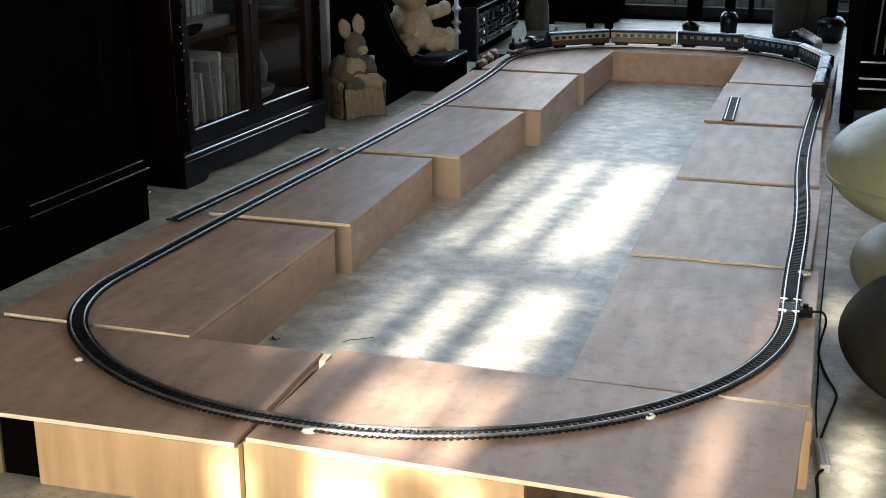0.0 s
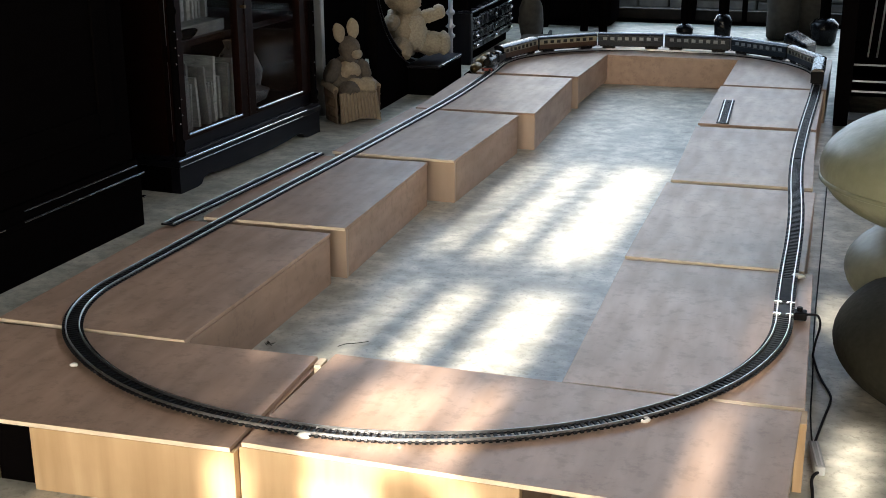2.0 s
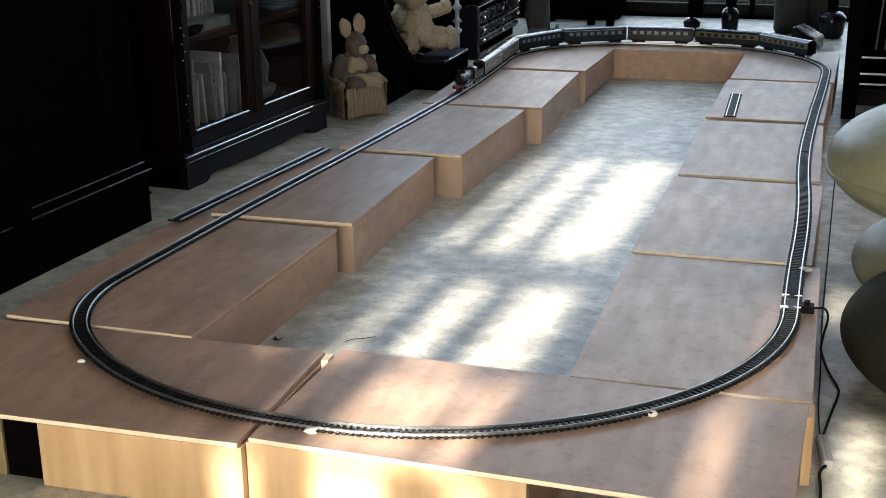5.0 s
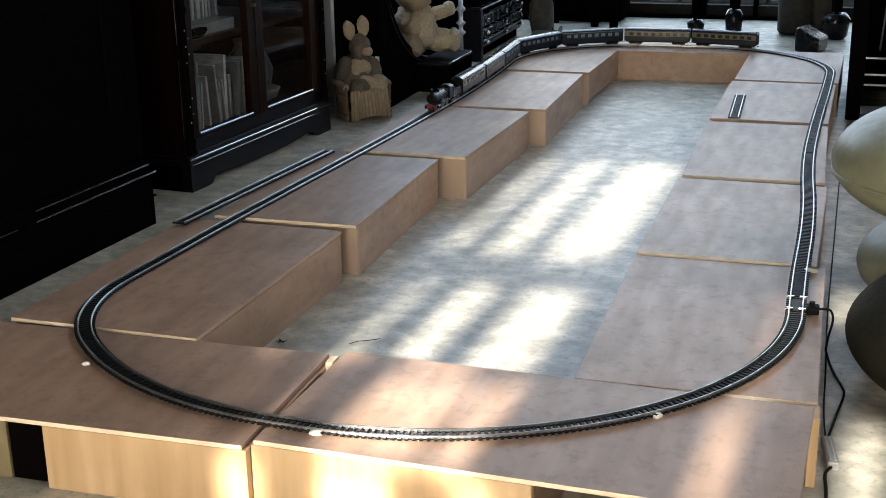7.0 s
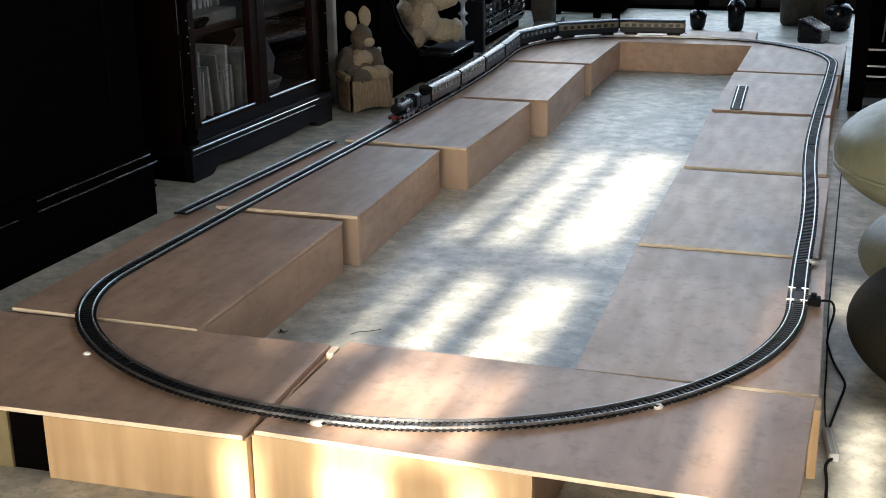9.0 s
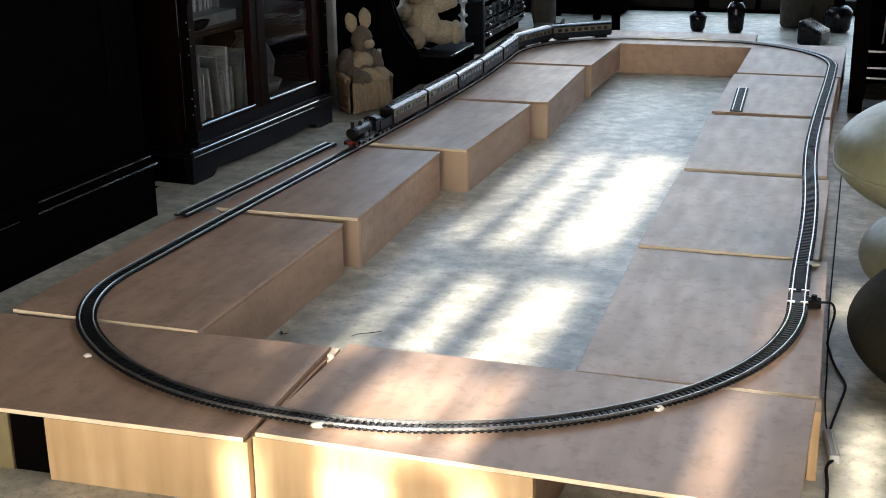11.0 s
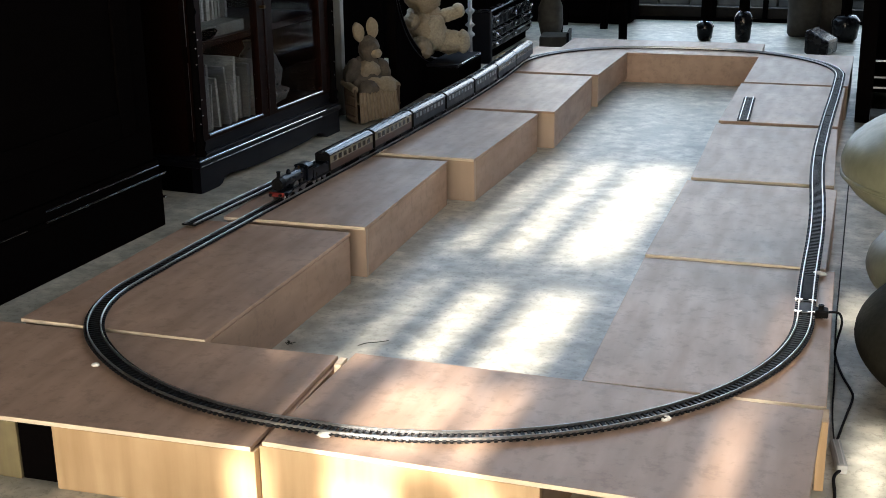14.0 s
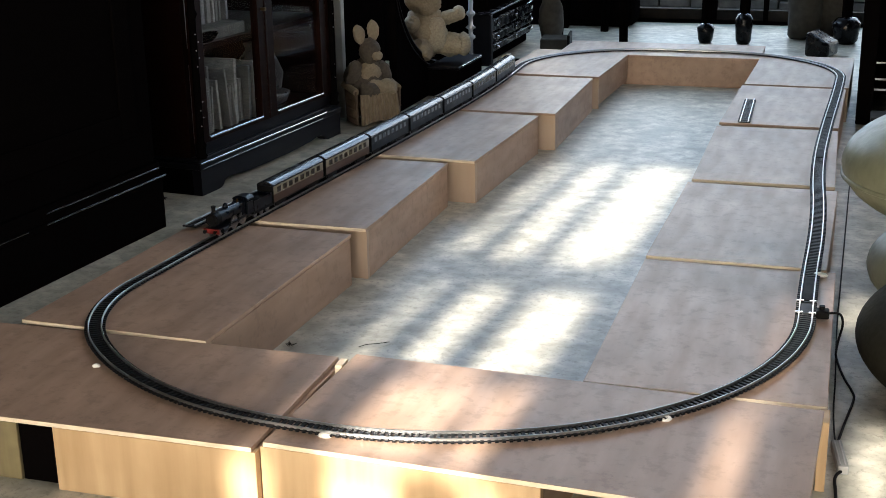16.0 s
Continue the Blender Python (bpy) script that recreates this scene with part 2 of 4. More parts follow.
def plywood_box(x0, y0, x1, y1, turn=0.0, inset=(0.004, 0.0006, 0.004, 0.004), top=TOP, face=None, pale_edge=True, lift=0.0, label="plywood box with a pinkish veneer top"):
    """A low box with its lid; inset: left, right, front and back panels set in from the lid's edge."""
    cx, cy = (x0 + x1) / 2, (y0 + y1) / 2
    t = thing("plywood_box", label, "box", "boxes under the railway", m=pose(cx, cy, 0, 0, 0, turn))
    w, d = (x1 - x0) / 2, (y1 - y0) / 2
    lid = part("lid", block(shape(), -w, -d, top - PLATE, w, d, top, 0.0008), PLY, t)
    lid.data.materials.append(PLY_EDGE if pale_edge else PLY)
    face = face or FACE
    for fc in lid.data.polygons:
        fc.material_index = 1 if fc.normal.y < -0.9 else 0
    hz, th = top - PLATE - 0.0006, 0.012
    l, r, f, b = inset
    part("side_panel", block(shape(), -w + l, -d + f + th + 0.0003, 0, -w + l + th, d - b, hz - 0.0006, 0.0008), PLY, t)
    part("side_panel", block(shape(), w - r - th, -d + f + th + 0.0003, lift, w - r, d - b, hz - 0.0006, 0.0008), PLY, t)
    part("front_panel", block(shape(), -w + l, -d + f, 0, w - r, -d + f + th, hz, 0.0008), face, t, "pale end panel")
    part("back_panel", block(shape(), -w + l + th + 0.0005, d - b - th, 0, w - r - th - 0.0005, d - b, hz, 0.0008), PINE, t)
    return t


plywood_box(-1.106, 1.449, -0.810, 1.963, -0.84, top=TOP - 0.0012, inset=(0.004, 0.0004, 0.004, 0.004))
plywood_box(-1.063, 1.988, -0.793, 2.476, 0.6, top=TOP + 0.0009)
plywood_box(-1.014, 2.512, -0.736, 2.991, -2.49, top=TOP + 0.0009)
plywood_box(-1.002, 3.018, -0.697, 3.513, 0.82, pale_edge=False)
plywood_box(-0.983, 3.544, -0.683, 3.990, -1.71, pale_edge=False, lift=0.011)
plywood_box(-0.298, 1.457, -0.005, 1.964, 0.60, top=TOP - 0.0025)
plywood_box(-0.299, 1.967, -0.019, 2.447, -0.39, top=TOP + 0.0009)
plywood_box(-0.297, 2.477, -0.027, 2.980, 0.88)
plywood_box(-0.296, 3.013, -0.028, 3.501, -0.73, pale_edge=False)
plywood_box(-0.285, 3.523, -0.015, 4.018, -0.81, pale_edge=False)
# far end panel takes the darker PLY for the shade on it
plywood_box(-0.900, 3.942, -0.283, 4.200, 0.6, top=TOP - 0.001, face=PLY, pale_edge=False, label="long plywood box closing the far end")
plywood_box(-1.220, 1.169, -0.618, 1.444, 1.3, top=TOP - 0.004, inset=(0.345, -0.004, 0.001, 0.004), face=PINE, label="plywood board overhanging a pale pine box")
plywood_box(-0.603, 1.180, -0.009, 1.452, -1.45, top=TOP - 0.0012, inset=(-0.004, 0.27, 0.001, 0.004), face=PINE, label="plywood board overhanging a pale pine box")

# ---------------------------------------------------------------- railway
# sections of track in the direction of travel: length in metres, turn in degrees
SECTIONS = ((0.0454, 1.280), (0.4180, 47.725), (0.3958, 46.200), (0.2981, -1.769), (0.3882, 3.550), (0.3977, -3.682),
            (0.4195, -1.132), (0.4131, 1.182), (0.2993, 45.568), (0.3074, 44.957), (0.1302, -0.544), (0.3192, 46.390),
            (0.2930, 47.179), (0.6754, -5.828), (0.6675, -1.324), (0.6906, 1.424), (0.2443, 45.404), (0.3860, 43.420))
LENGTH = sum(s[0] for s in SECTIONS)


def track_line(step=0.004):
    x, y, h = -0.60919, 1.23377, radians(-3.953)
    line = []
    for length, turn in SECTIONS:
        n = round(length / step)
        dt = radians(turn) / n
        for _ in range(n):
            line.append((x, y, h))
            x += length / n * math.cos(h + dt / 2)
            y += length / n * math.sin(h + dt / 2)
            h += dt
    return line


LINE = track_line()


def on_track(s):
    """Place and heading at the distance s along the loop."""
    u = (s / LENGTH % 1.0) * len(LINE)
    k, w = int(u) % len(LINE), u % 1.0
    p, q = LINE[k], LINE[(k + 1) % len(LINE)]
    dh = (q[2] - p[2] + math.pi) % (2 * math.pi) - math.pi
    return p[0] + (q[0] - p[0]) * w, p[1] + (q[1] - p[1]) * w, p[2] + dh * w


BED = TOP + 0.0010
SLEEPER, RAIL_TOP = 0.0024, 0.0052


def sweep(line, across, z0, z1, wide, closed=True, head=False):
    """A bar along the line; head: its upper edges are worn round."""
    bm = shape()
    rings = []
    drop = wide * 0.24
    profile = ((-1, z0), (1, z0), (1, z1 - drop), (0.25, z1), (-0.25, z1), (-1, z1 - drop)) if head else ((-1, z0), (1, z0), (1, z1), (-1, z1))
    n = len(profile)
    for x, y, h in line:
        nx, ny = -math.sin(h), math.cos(h)
        rings.append([bm.verts.new((x + nx * (across + s * wide / 2), y + ny * (across + s * wide / 2), z)) for s, z in profile])
    pairs = list(zip(rings, rings[1:])) + ([(rings[-1], rings[0])] if closed else [])
    for p, q in pairs:
        for k in range(n):
            bm.faces.new((p[k], p[(k + 1) % n], q[(k + 1) % n], q[k]))
    if not closed:
        bm.faces.new(rings[0][::-1])
        bm.faces.new(rings[-1])
    return bm


def sleepers(line, every, closed=True):
    bm = shape()
    for x, y, h in line[::every]:
        m = Matrix.Translation((x, y, 0)) @ Matrix.Rotation(h, 4, "Z")
        block(bm, -0.0021, -0.0144, 0.0, 0.0021, 0.0144, SLEEPER, m=m)
    return bm


oval = thing("model_railway_track", "oval model railway track with bright rails on black sleepers", "track", m=pose(0, 0, BED))
loop = LINE
part("rail", sweep(loop, 0.0091, SLEEPER - 0.001, RAIL_TOP, 0.0020, head=True), RAIL, oval)
part("rail", sweep(loop, -0.0091, SLEEPER - 0.001, RAIL_TOP, 0.0020, head=True), RAIL, oval)
near = [p for p in loop[::2] if p[1] < 2.25][:300]
far = [p for p in loop[::2] if p not in near]
tagged(part("sleeper_bed", sleepers(far, 1), TIE, oval), kind="stuff")
first = part("sleeper", block(shape(), -0.0021, -0.0144, 0.0, 0.0021, 0.0144, SLEEPER, 0.0003), TIE, oval)
for k, (x, y, h) in enumerate(near):
    ob = first if k == 0 else new("sleeper", first.data)
    ob.parent = oval
    ob.matrix_basis = pose(x, y, 0, 0, 0, math.degrees(h))
for s in (0.0091, -0.0091):
    part("sleeper_web", sweep(loop, s, 0.0, SLEEPER - 0.0008, 0.0034), TIE, oval)


def loose_track(x0, y0, x1, y1, z):
    length = math.hypot(x1 - x0, y1 - y0)
    n = round(length / 0.004)
    line = [(0.0, length * k / n - length / 2, math.pi / 2) for k in range(n + 1)]
    t = thing("loose_track", "loose straight piece of model track", "track", m=pose((x0 + x1) / 2, (y0 + y1) / 2, z, 0, 0, math.degrees(math.atan2(y1 - y0, x1 - x0)) - 90))
    for s in (0.0091, -0.0091):
        part("rail", sweep(line, s, SLEEPER - 0.001, RAIL_TOP, 0.0020, False, head=True), RAIL, t)
        part("sleeper_web", sweep(line, s, 0.0, SLEEPER - 0.0008, 0.0034, False), TIE, t)
    tagged(part("sleeper_bed", sleepers(line, 2, False), TIE, t), kind="stuff")
    return t


loose_track(-1.089, 1.912, -1.038, 2.470, TOP + 0.0040)
loose_track(-0.243, 3.017, -0.252, 3.292, TOP + 0.0015)

# ---------------------------------------------------------------- train
SPEED, START = 0.1168, 4.066
ENGINE_BACK = 0.070
COACH = 0.2115
MAROON = material("coach_brown", (0.045, 0.020, 0.009), 0.35, grain=0.2)
CREAM = material("coach_cream", (0.19, 0.172, 0.120), 0.4, grain=0.2)
GREEN = material("coach_green", (0.004, 0.009, 0.016), 0.45, grain=0.2, spec=0.25)
OCHRE = material("coach_ochre", (0.085, 0.078, 0.050), 0.45, grain=0.2)
PALEGLASS = material("pale_window", (0.14, 0.165, 0.19), 0.3, grain=0.2)
ROOF = material("coach_roof", (0.008, 0.0085, 0.011), 0.26, grain=0.3, scale=30, spec=0.6)
LOCO = material("engine_black", (0.002, 0.0035, 0.007), 0.30, grain=0.3, scale=60, spec=0.2)
RED = material("buffer_red", (0.15, 0.012, 0.009), 0.4, grain=0.2)
STEEL = material("worn_steel", (0.35, 0.35, 0.36), 0.35, metal=1.0, grain=0.3)
DARKGLASS = material("dark_window", (0.02, 0.02, 0.02), 0.08)
RAILHEAD = BED + RAIL_TOP


def coach(lower, upper, label):
    """A bogie coach, drawn along x, its wheels on z = 0."""
    t = thing("railway_coach", label, "coach", "coaches of the train")
    half, w = 0.0992, 0.0165
    body = shape()
    block(body, -half, -w, 0.012, half, w, 0.0265, 0.0008)
    part("lower_body", body, lower, t)
    part("upper_body", block(shape(), -half, -w, 0.0266, half, w, 0.0425, 0.0008), upper, t, "panelled upper side")
    arc = [(w * 1.04 * math.cos(k), 0.0425 + 0.0085 * math.sin(k)) for k in [math.pi * j / 12 for j in range(13)]]
    bm = prism(shape(), arc, -half - 0.0016, half + 0.0016)
    bmesh.ops.rotate(bm, cent=(0, 0, 0), matrix=Matrix.Rotation(math.pi / 2, 3, "Z"), verts=bm.verts)
    part("roof", bm, ROOF, t, "dark shiny curved roof")
    for side in (-1, 1):
        for k in range(8):
            x = -0.0785 + k * 0.0224
            part("window", block(shape(), x - 0.0062, side * w - 0.0006, 0.029, x + 0.0062, side * w + 0.0006, 0.0385), PALEGLASS if upper == lower else DARKGLASS, t)
    for end in (-1, 1):
        part("end_panel", block(shape(), min(end * half, end * (half + 0.0012)), -w, 0.012, max(end * half, end * (half + 0.0012)), w, 0.0425), BLACK, t, "black coach end")
    part("underframe", block(shape(), -half + 0.004, -0.0125, 0.0085, half - 0.004, 0.0125, 0.0119), BLACK, t)
    for x in (-0.066, 0.066):
        bm = block(shape(), x - 0.02, -0.0125, 0.003, x + 0.02, -0.0105, 0.0084)
        block(bm, x - 0.02, 0.0105, 0.003, x + 0.02, 0.0125, 0.0084)
        block(bm, x - 0.004, -0.0105, 0.004, x + 0.004, 0.0105, 0.0084)
        part("bogie", bm, BLACK, t)
        for dx in (-0.0125, 0.0125):
            bm = tube(shape(), (x + dx, -0.0098, 0.0062), (x + dx, -0.0075, 0.0062), 0.0062)
            tube(bm, (x + dx, 0.0075, 0.0062), (x + dx, 0.0098, 0.0062), 0.0062)
            tube(bm, (x + dx, -0.0075, 0.0062), (x + dx, 0.0075, 0.0062), 0.0012)
            part("wheelset", bm, STEEL, t)
    for x in (-1, 1):
        part("coupling", block(shape(), min(x * half, x * (half + 0.0058)), -0.003, 0.007, max(x * half, x * (half + 0.0058)), 0.003, 0.0085), BLACK, t)
    return t


coaches = [coach(*c) for c in ((MAROON, CREAM, "chocolate and cream model railway coach"),) * 2 + ((GREEN, GREEN, "dark green model railway coach"),) * 3 + ((GREEN, OCHRE, "dark green and ochre model railway coach"),) * 2]

engine = thing("steam_engine", "black model steam engine with a red buffer beam", "locomotive")
part("footplate", block(shape(), -0.062, -0.0155, 0.0145, 0.062, 0.0155, 0.0170, 0.0005), LOCO, engine)
part("boiler", tube(shape(), (-0.030, 0, 0.0325), (0.044, 0, 0.0325), 0.0118, seg=28), LOCO, engine, smooth=False)
bm = tube(shape(), (0.0441, 0, 0.0325), (0.060, 0, 0.0325), 0.0126, seg=28)
tube(bm, (0.0601, 0, 0.0325), (0.0622, 0, 0.0325), 0.0105, 0.008, seg=24)
part("smokebox", bm, BLACK, engine)
part("firebox", block(shape(), -0.044, -0.0115, 0.0172, -0.0301, 0.0115, 0.0435, 0.003), LOCO, engine)
bm = lathe(shape(), [(0.0050, 0), (0.0038, 0.003), (0.0036, 0.010), (0.0048, 0.0115), (0.0046, 0.013)], 18, Matrix.Translation((0.052, 0, 0.0445)))
part("chimney", bm, BLACK, engine)
part("dome", lathe(shape(), [(0.0058, 0), (0.0048, 0.003), (0.0044, 0.006), (0.0022, 0.0088), (0.0004, 0.0092)], 18, Matrix.Translation((0.010, 0, 0.0438))), LOCO, engine, smooth=True)
part("safety_valve", tube(shape(), (-0.034, 0, 0.0435), (-0.034, 0, 0.0490), 0.0022), BRASS, engine, "small brass valve")
bm = block(shape(), -0.066, -0.0160, 0.0172, -0.0441, -0.0148, 0.0400)
block(bm, -0.066, 0.0148, 0.0172, -0.0441, 0.0160, 0.0400)
block(bm, -0.0455, -0.0148, 0.0172, -0.0441, 0.0148, 0.0470)
part("cab", bm, LOCO, engine)
arc = [(0.0172 * math.cos(k), 0.0440 + 0.0075 * math.sin(k)) for k in [math.pi * j / 12 for j in range(13)]]
bm = prism(shape(), arc, 0.0445, 0.069)
bmesh.ops.rotate(bm, cent=(0, 0, 0), matrix=Matrix.Rotation(math.pi / 2, 3, "Z"), verts=bm.verts)
part("cab_roof", bm, LOCO, engine)
part("buffer_beam", block(shape(), 0.0621, -0.0165, 0.0080, 0.0645, 0.0165, 0.0170, 0.0004), RED, engine, "red buffer beam")
for y in (-0.0105, 0.0105):
    bm = tube(shape(), (0.0646, y, 0.0125), (0.0700, y, 0.0125), 0.0014)
    tube(bm, (0.0700, y, 0.0125), (0.0712, y, 0.0125), 0.0034)
    part("buffer", bm, BLACK, engine)
part("frame", block(shape(), -0.060, -0.0070, 0.0065, 0.060, 0.0070, 0.0144), BLACK, engine)
for y in (-0.0133, 0.0133):
    part("cylinder", tube(shape(), (0.030, y, 0.0105), (0.048, y, 0.0105), 0.0046), LOCO, engine)
    part("coupling_rod", block(shape(), -0.034, y - 0.0006, 0.0085, 0.030, y + 0.0006, 0.0105), STEEL, engine)
DRIVER = 0.0125


def wheelset(parent, x, r, spokes):
    bm = shape()
    for y in (-0.0088, 0.0088):
        lathe(bm, [(r, -0.0012), (r, 0.0012)], 28, Matrix.Translation((0, y, 0)) @ Matrix.Rotation(math.pi / 2, 4, "X"))
        for k in range(spokes):
            block(bm, -0.0007, y - 0.0017, 0.001, 0.0007, y + 0.0017, r - 0.001, m=Matrix.Rotation(2 * math.pi * k / spokes, 4, "Y"))
    tube(bm, (0, -0.0075, 0), (0, 0.0075, 0), 0.0016)
    return part("wheelset", bm, STEEL, parent, m=pose(x, 0, r))


drivers = [wheelset(engine, x, DRIVER, 10) for x in (-0.034, -0.003)]
leaders = [wheelset(engine, x, 0.0066, 6) for x in (0.030, 0.050)]

tender = thing("engine_tender", "black model tender behind the steam engine", "tender")
part("tender_frame", block(shape(), -0.036, -0.0150, 0.0095, 0.036, 0.0150, 0.0150), BLACK, tender)
bm = block(shape(), -0.035, -0.0155, 0.0151, 0.035, -0.0145, 0.0350)
block(bm, -0.035, 0.0145, 0.0151, 0.035, 0.0155, 0.0350)
block(bm, -0.035, -0.0144, 0.0151, -0.034, 0.0144, 0.0350)
block(bm, 0.030, -0.0144, 0.0151, 0.031, 0.0144, 0.0330)
part("tank", bm, LOCO, tender)
bm = block(shape(), -0.0335, -0.0143, 0.0152, 0.0295, 0.0143, 0.0290)
blob(bm, (0.002, 0, 0.029), (0.023, 0.0125, 0.006), seg=18, rough=0.4)
part("coal", bm, BLACK, tender, "heap of black coal")
tender.scale = engine.scale = (0.92, 0.92, 0.92)
tenders = [wheelset(tender, x, 0.0072, 8) for x in (-0.024, 0.0, 0.024)]

# ---------------------------------------------------------------- by the track
def near_track(s, across=0.0):
    x, y, h = on_track(s)
    return x - math.sin(h) * across, y + math.cos(h) * across, math.degrees(h)


def putty(x, y, r, stretch=1.0, turn=0.0, z=TOP):
    bm = blob(shape(), (0, 0, 0.002), (r * stretch, r, 0.0036), seg=20, rough=0.9, seed=x * 40)
    ob = part("putty_lump", bm, PUTTY, smooth=True, m=pose(x, y, z, 0, 0, turn))
    return tagged(ob, "small lump of white putty pinning the track", "putty", "putty lumps")


putty(-0.9125, 1.332, 0.0052, 1.2, 20, TOP - 0.004)
putty(-0.544, 1.2195, 0.0046, 1.9, 6, TOP - 0.0012)
putty(-0.179, 1.3680, 0.0046, 1.8, 40, TOP - 0.0012)
putty(-0.025, 1.938, 0.006, 1.6)


def track_plate(y0, y1, name, label, mat):
    k = min(range(len(LINE)), key=lambda j: abs(LINE[j][1] - (y0 + y1) / 2) + (0 if LINE[j][0] > -0.3 else 9))
    x, y, h = LINE[k]
    half = (y1 - y0) / 2
    ob = part(name, block(shape(), -half, -0.0074, 0.0005, half, 0.0074, 0.0036, 0.0005), mat, m=pose(x, y, BED, 0, 0, math.degrees(h)))
    return tagged(ob, label, "track insert", "track inserts")


SLATE = material("slate_plastic", (0.04, 0.042, 0.048), 0.6, grain=0.3, spec=0.3)
track_plate(1.812, 1.915, "rerailer", "black plastic plate set between the rails", BLACK)
track_plate(1.757, 1.797, "power_plate", "dark grey plate of the power clip between the rails", SLATE)
track_plate(2.700, 2.775, "rerailer", "black plastic plate set between the rails", BLACK)
track_plate(3.110, 3.160, "rerailer", "black plastic plate set between the rails", BLACK)

clip = thing("power_clip", "black plastic power clip plugged into the track", "power clip", m=pose(-0.0290, 1.757, TOP, 0, 0, 2))
part("clip_body", block(shape(), 0.0, -0.010, 0.0, 0.018, 0.010, 0.011, 0.002), BLACK, clip)
part("clip_top", tube(shape(), (0.008, 0.002, 0.011), (0.008, 0.002, 0.016), 0.004), BLACK, clip)
for y in (1.752, 1.801):
    x, _, h = min((q for q in LINE if q[0] > -0.3), key=lambda q: abs(q[1] - y))
    for side in (-0.0091, 0.0091):
        part("contact", block(shape(), -0.0055, -0.0014, 0.0, 0.0055, 0.0014, 0.0045, 0.0005), CHROME, clip, "bright metal contact", m=clip.matrix_basis.inverted() @ pose(x + side, y, BED + 0.0022))


def wire(name, points, r, mat, label):
    cu = bpy.data.curves.new(name, "CURVE")
    cu.dimensions, cu.bevel_depth, cu.bevel_resolution = "3D", r, 3
    sp = cu.splines.new("NURBS")
    sp.points.add(len(points) - 1)
    for pt, co in zip(sp.points, points):
        pt.co = (*co, 1)
    sp.use_endpoint_u, sp.order_u = True, 3
    cu.materials.append(mat)
    return tagged(new(name, cu), label, "cable")


wire("power_cable", [(-0.0125, 1.757, 0.099), (0.000, 1.766, 0.0975), (0.006, 1.766, 0.094), (0.009, 1.768, 0.080), (0.004, 1.800, 0.045), (0.002, 1.835, 0.012), (0.002, 1.842, 0.003), (0.0125, 1.770, 0.003),
                     (0.029, 1.712, 0.003), (0.031, 1.690, 0.003), (0.021, 1.620, 0.003), (0.013, 1.545, 0.006)], 0.0017, BLACK, "thin black power cable drooping to the floor")
wire("power_cable", [(0.004, 3.30, 0.0015), (0.002, 2.60, 0.0015), (0.001, 2.20, 0.0015), (0.000, 1.95, 0.002), (0.0045, 1.76, 0.002), (0.0045, 1.62, 0.002), (0.010, 1.545, 0.004)], 0.0011, BLACK, "thin black power cable lying beside the boxes")
wire("power_cable", [(0.019, 1.466, 0.005), (0.0104, 1.458, 0.003), (0.0148, 1.41, 0.003), (0.0147, 1.366, 0.003), (0.017, 1.20, 0.003)], 0.002, BLACK, "thin black power cable lying beside the boxes")
SACK_GREY = material("ridge_grey", (0.33, 0.33, 0.32), 0.5)
plug = thing("cable_connector", "pale grey plastic cable connector on the floor", "connector", m=pose(0.016, 1.502, 0.0, 0, 0, 8))
part("connector_body", block(shape(), -0.0068, -0.037, 0.0, 0.0068, 0.037, 0.012, 0.002), material("grey_plastic", (0.24, 0.24, 0.235), 0.5, grain=0.2), plug)
for dx in (-0.003, 0.003):
    part("ridge", block(shape(), dx - 0.0008, -0.033, 0.0121, dx + 0.0008, 0.033, 0.0132), SACK_GREY, plug)

strip = part("wood_strip", block(shape(), -0.0055, -0.019, 0, 0.0055, 0.019, 0.089, 0.001), PINE, m=pose(-0.0045, 1.435, 0, 0, 0, 0.6))
tagged(strip, "pale pine strip standing on edge beside the boxes", "wood strip")
left_box = part("spare_box", block(shape(), -0.30, 0.0, 0.0, 0.0, 0.22, 0.076, 0.001), SHADED_PINE, m=pose(-0.929, 1.180, 0, 0, 0, 0.5))
# added black panel: fills the gap where only deep shade lies
tagged(part("dark_board", block(shape(), 0.0, 0.0, 0.0, 0.052, 0.01, 0.080), EBONY, m=pose(-0.9285, 1.184, 0, 0, 0, 0.8)), "black panel standing in for the deep shade between the boxes", "board")
tagged(left_box, "weathered olive-brown wooden box, darkened for shade under the overhanging board", "box")

bm = shape()
rnd = random.Random(8)
for k in range(14):
    c = Vector((rnd.uniform(-0.005, 0.005), rnd.uniform(-0.005, 0.005), 0.0015))
    tube(bm, c, c + Vector((rnd.uniform(-0.007, 0.007), rnd.uniform(-0.007, 0.007), rnd.uniform(0.001, 0.005))), 0.0005, seg=6)
tagged(part("dust_clump", bm, OLIVE, m=pose(-0.792, 1.668, 0)), "small dark clump of dust on the floor", "dust")
wire("twig", [(-0.690, 1.690, 0.001), (-0.681, 1.700, 0.003), (-0.668, 1.706, 0.002), (-0.652, 1.722, 0.001)], 0.0005, OLIVE, "thin dark twig lying on the floor")
tagged(part("wood_shim", block(shape(), -0.005, -0.012, 0.0, 0.005, 0.012, 0.088, 0.001), PLY_EDGE, m=pose(-0.6115, 1.436, 0, 0, 0, 2)), "pale wood shim wedged between two boards", "shim")

# ---------------------------------------------------------------- dark sideboard
side = thing("sideboard", "black lacquered sideboard with a double plinth moulding", "sideboard", m=pose(-1.300, 2.1896, 0, 0, 0, -3.74))
part("body", block(shape(), -0.52, -1.9, 0.135, -0.012, -0.004, 1.9, 0.003), EBONY, side)
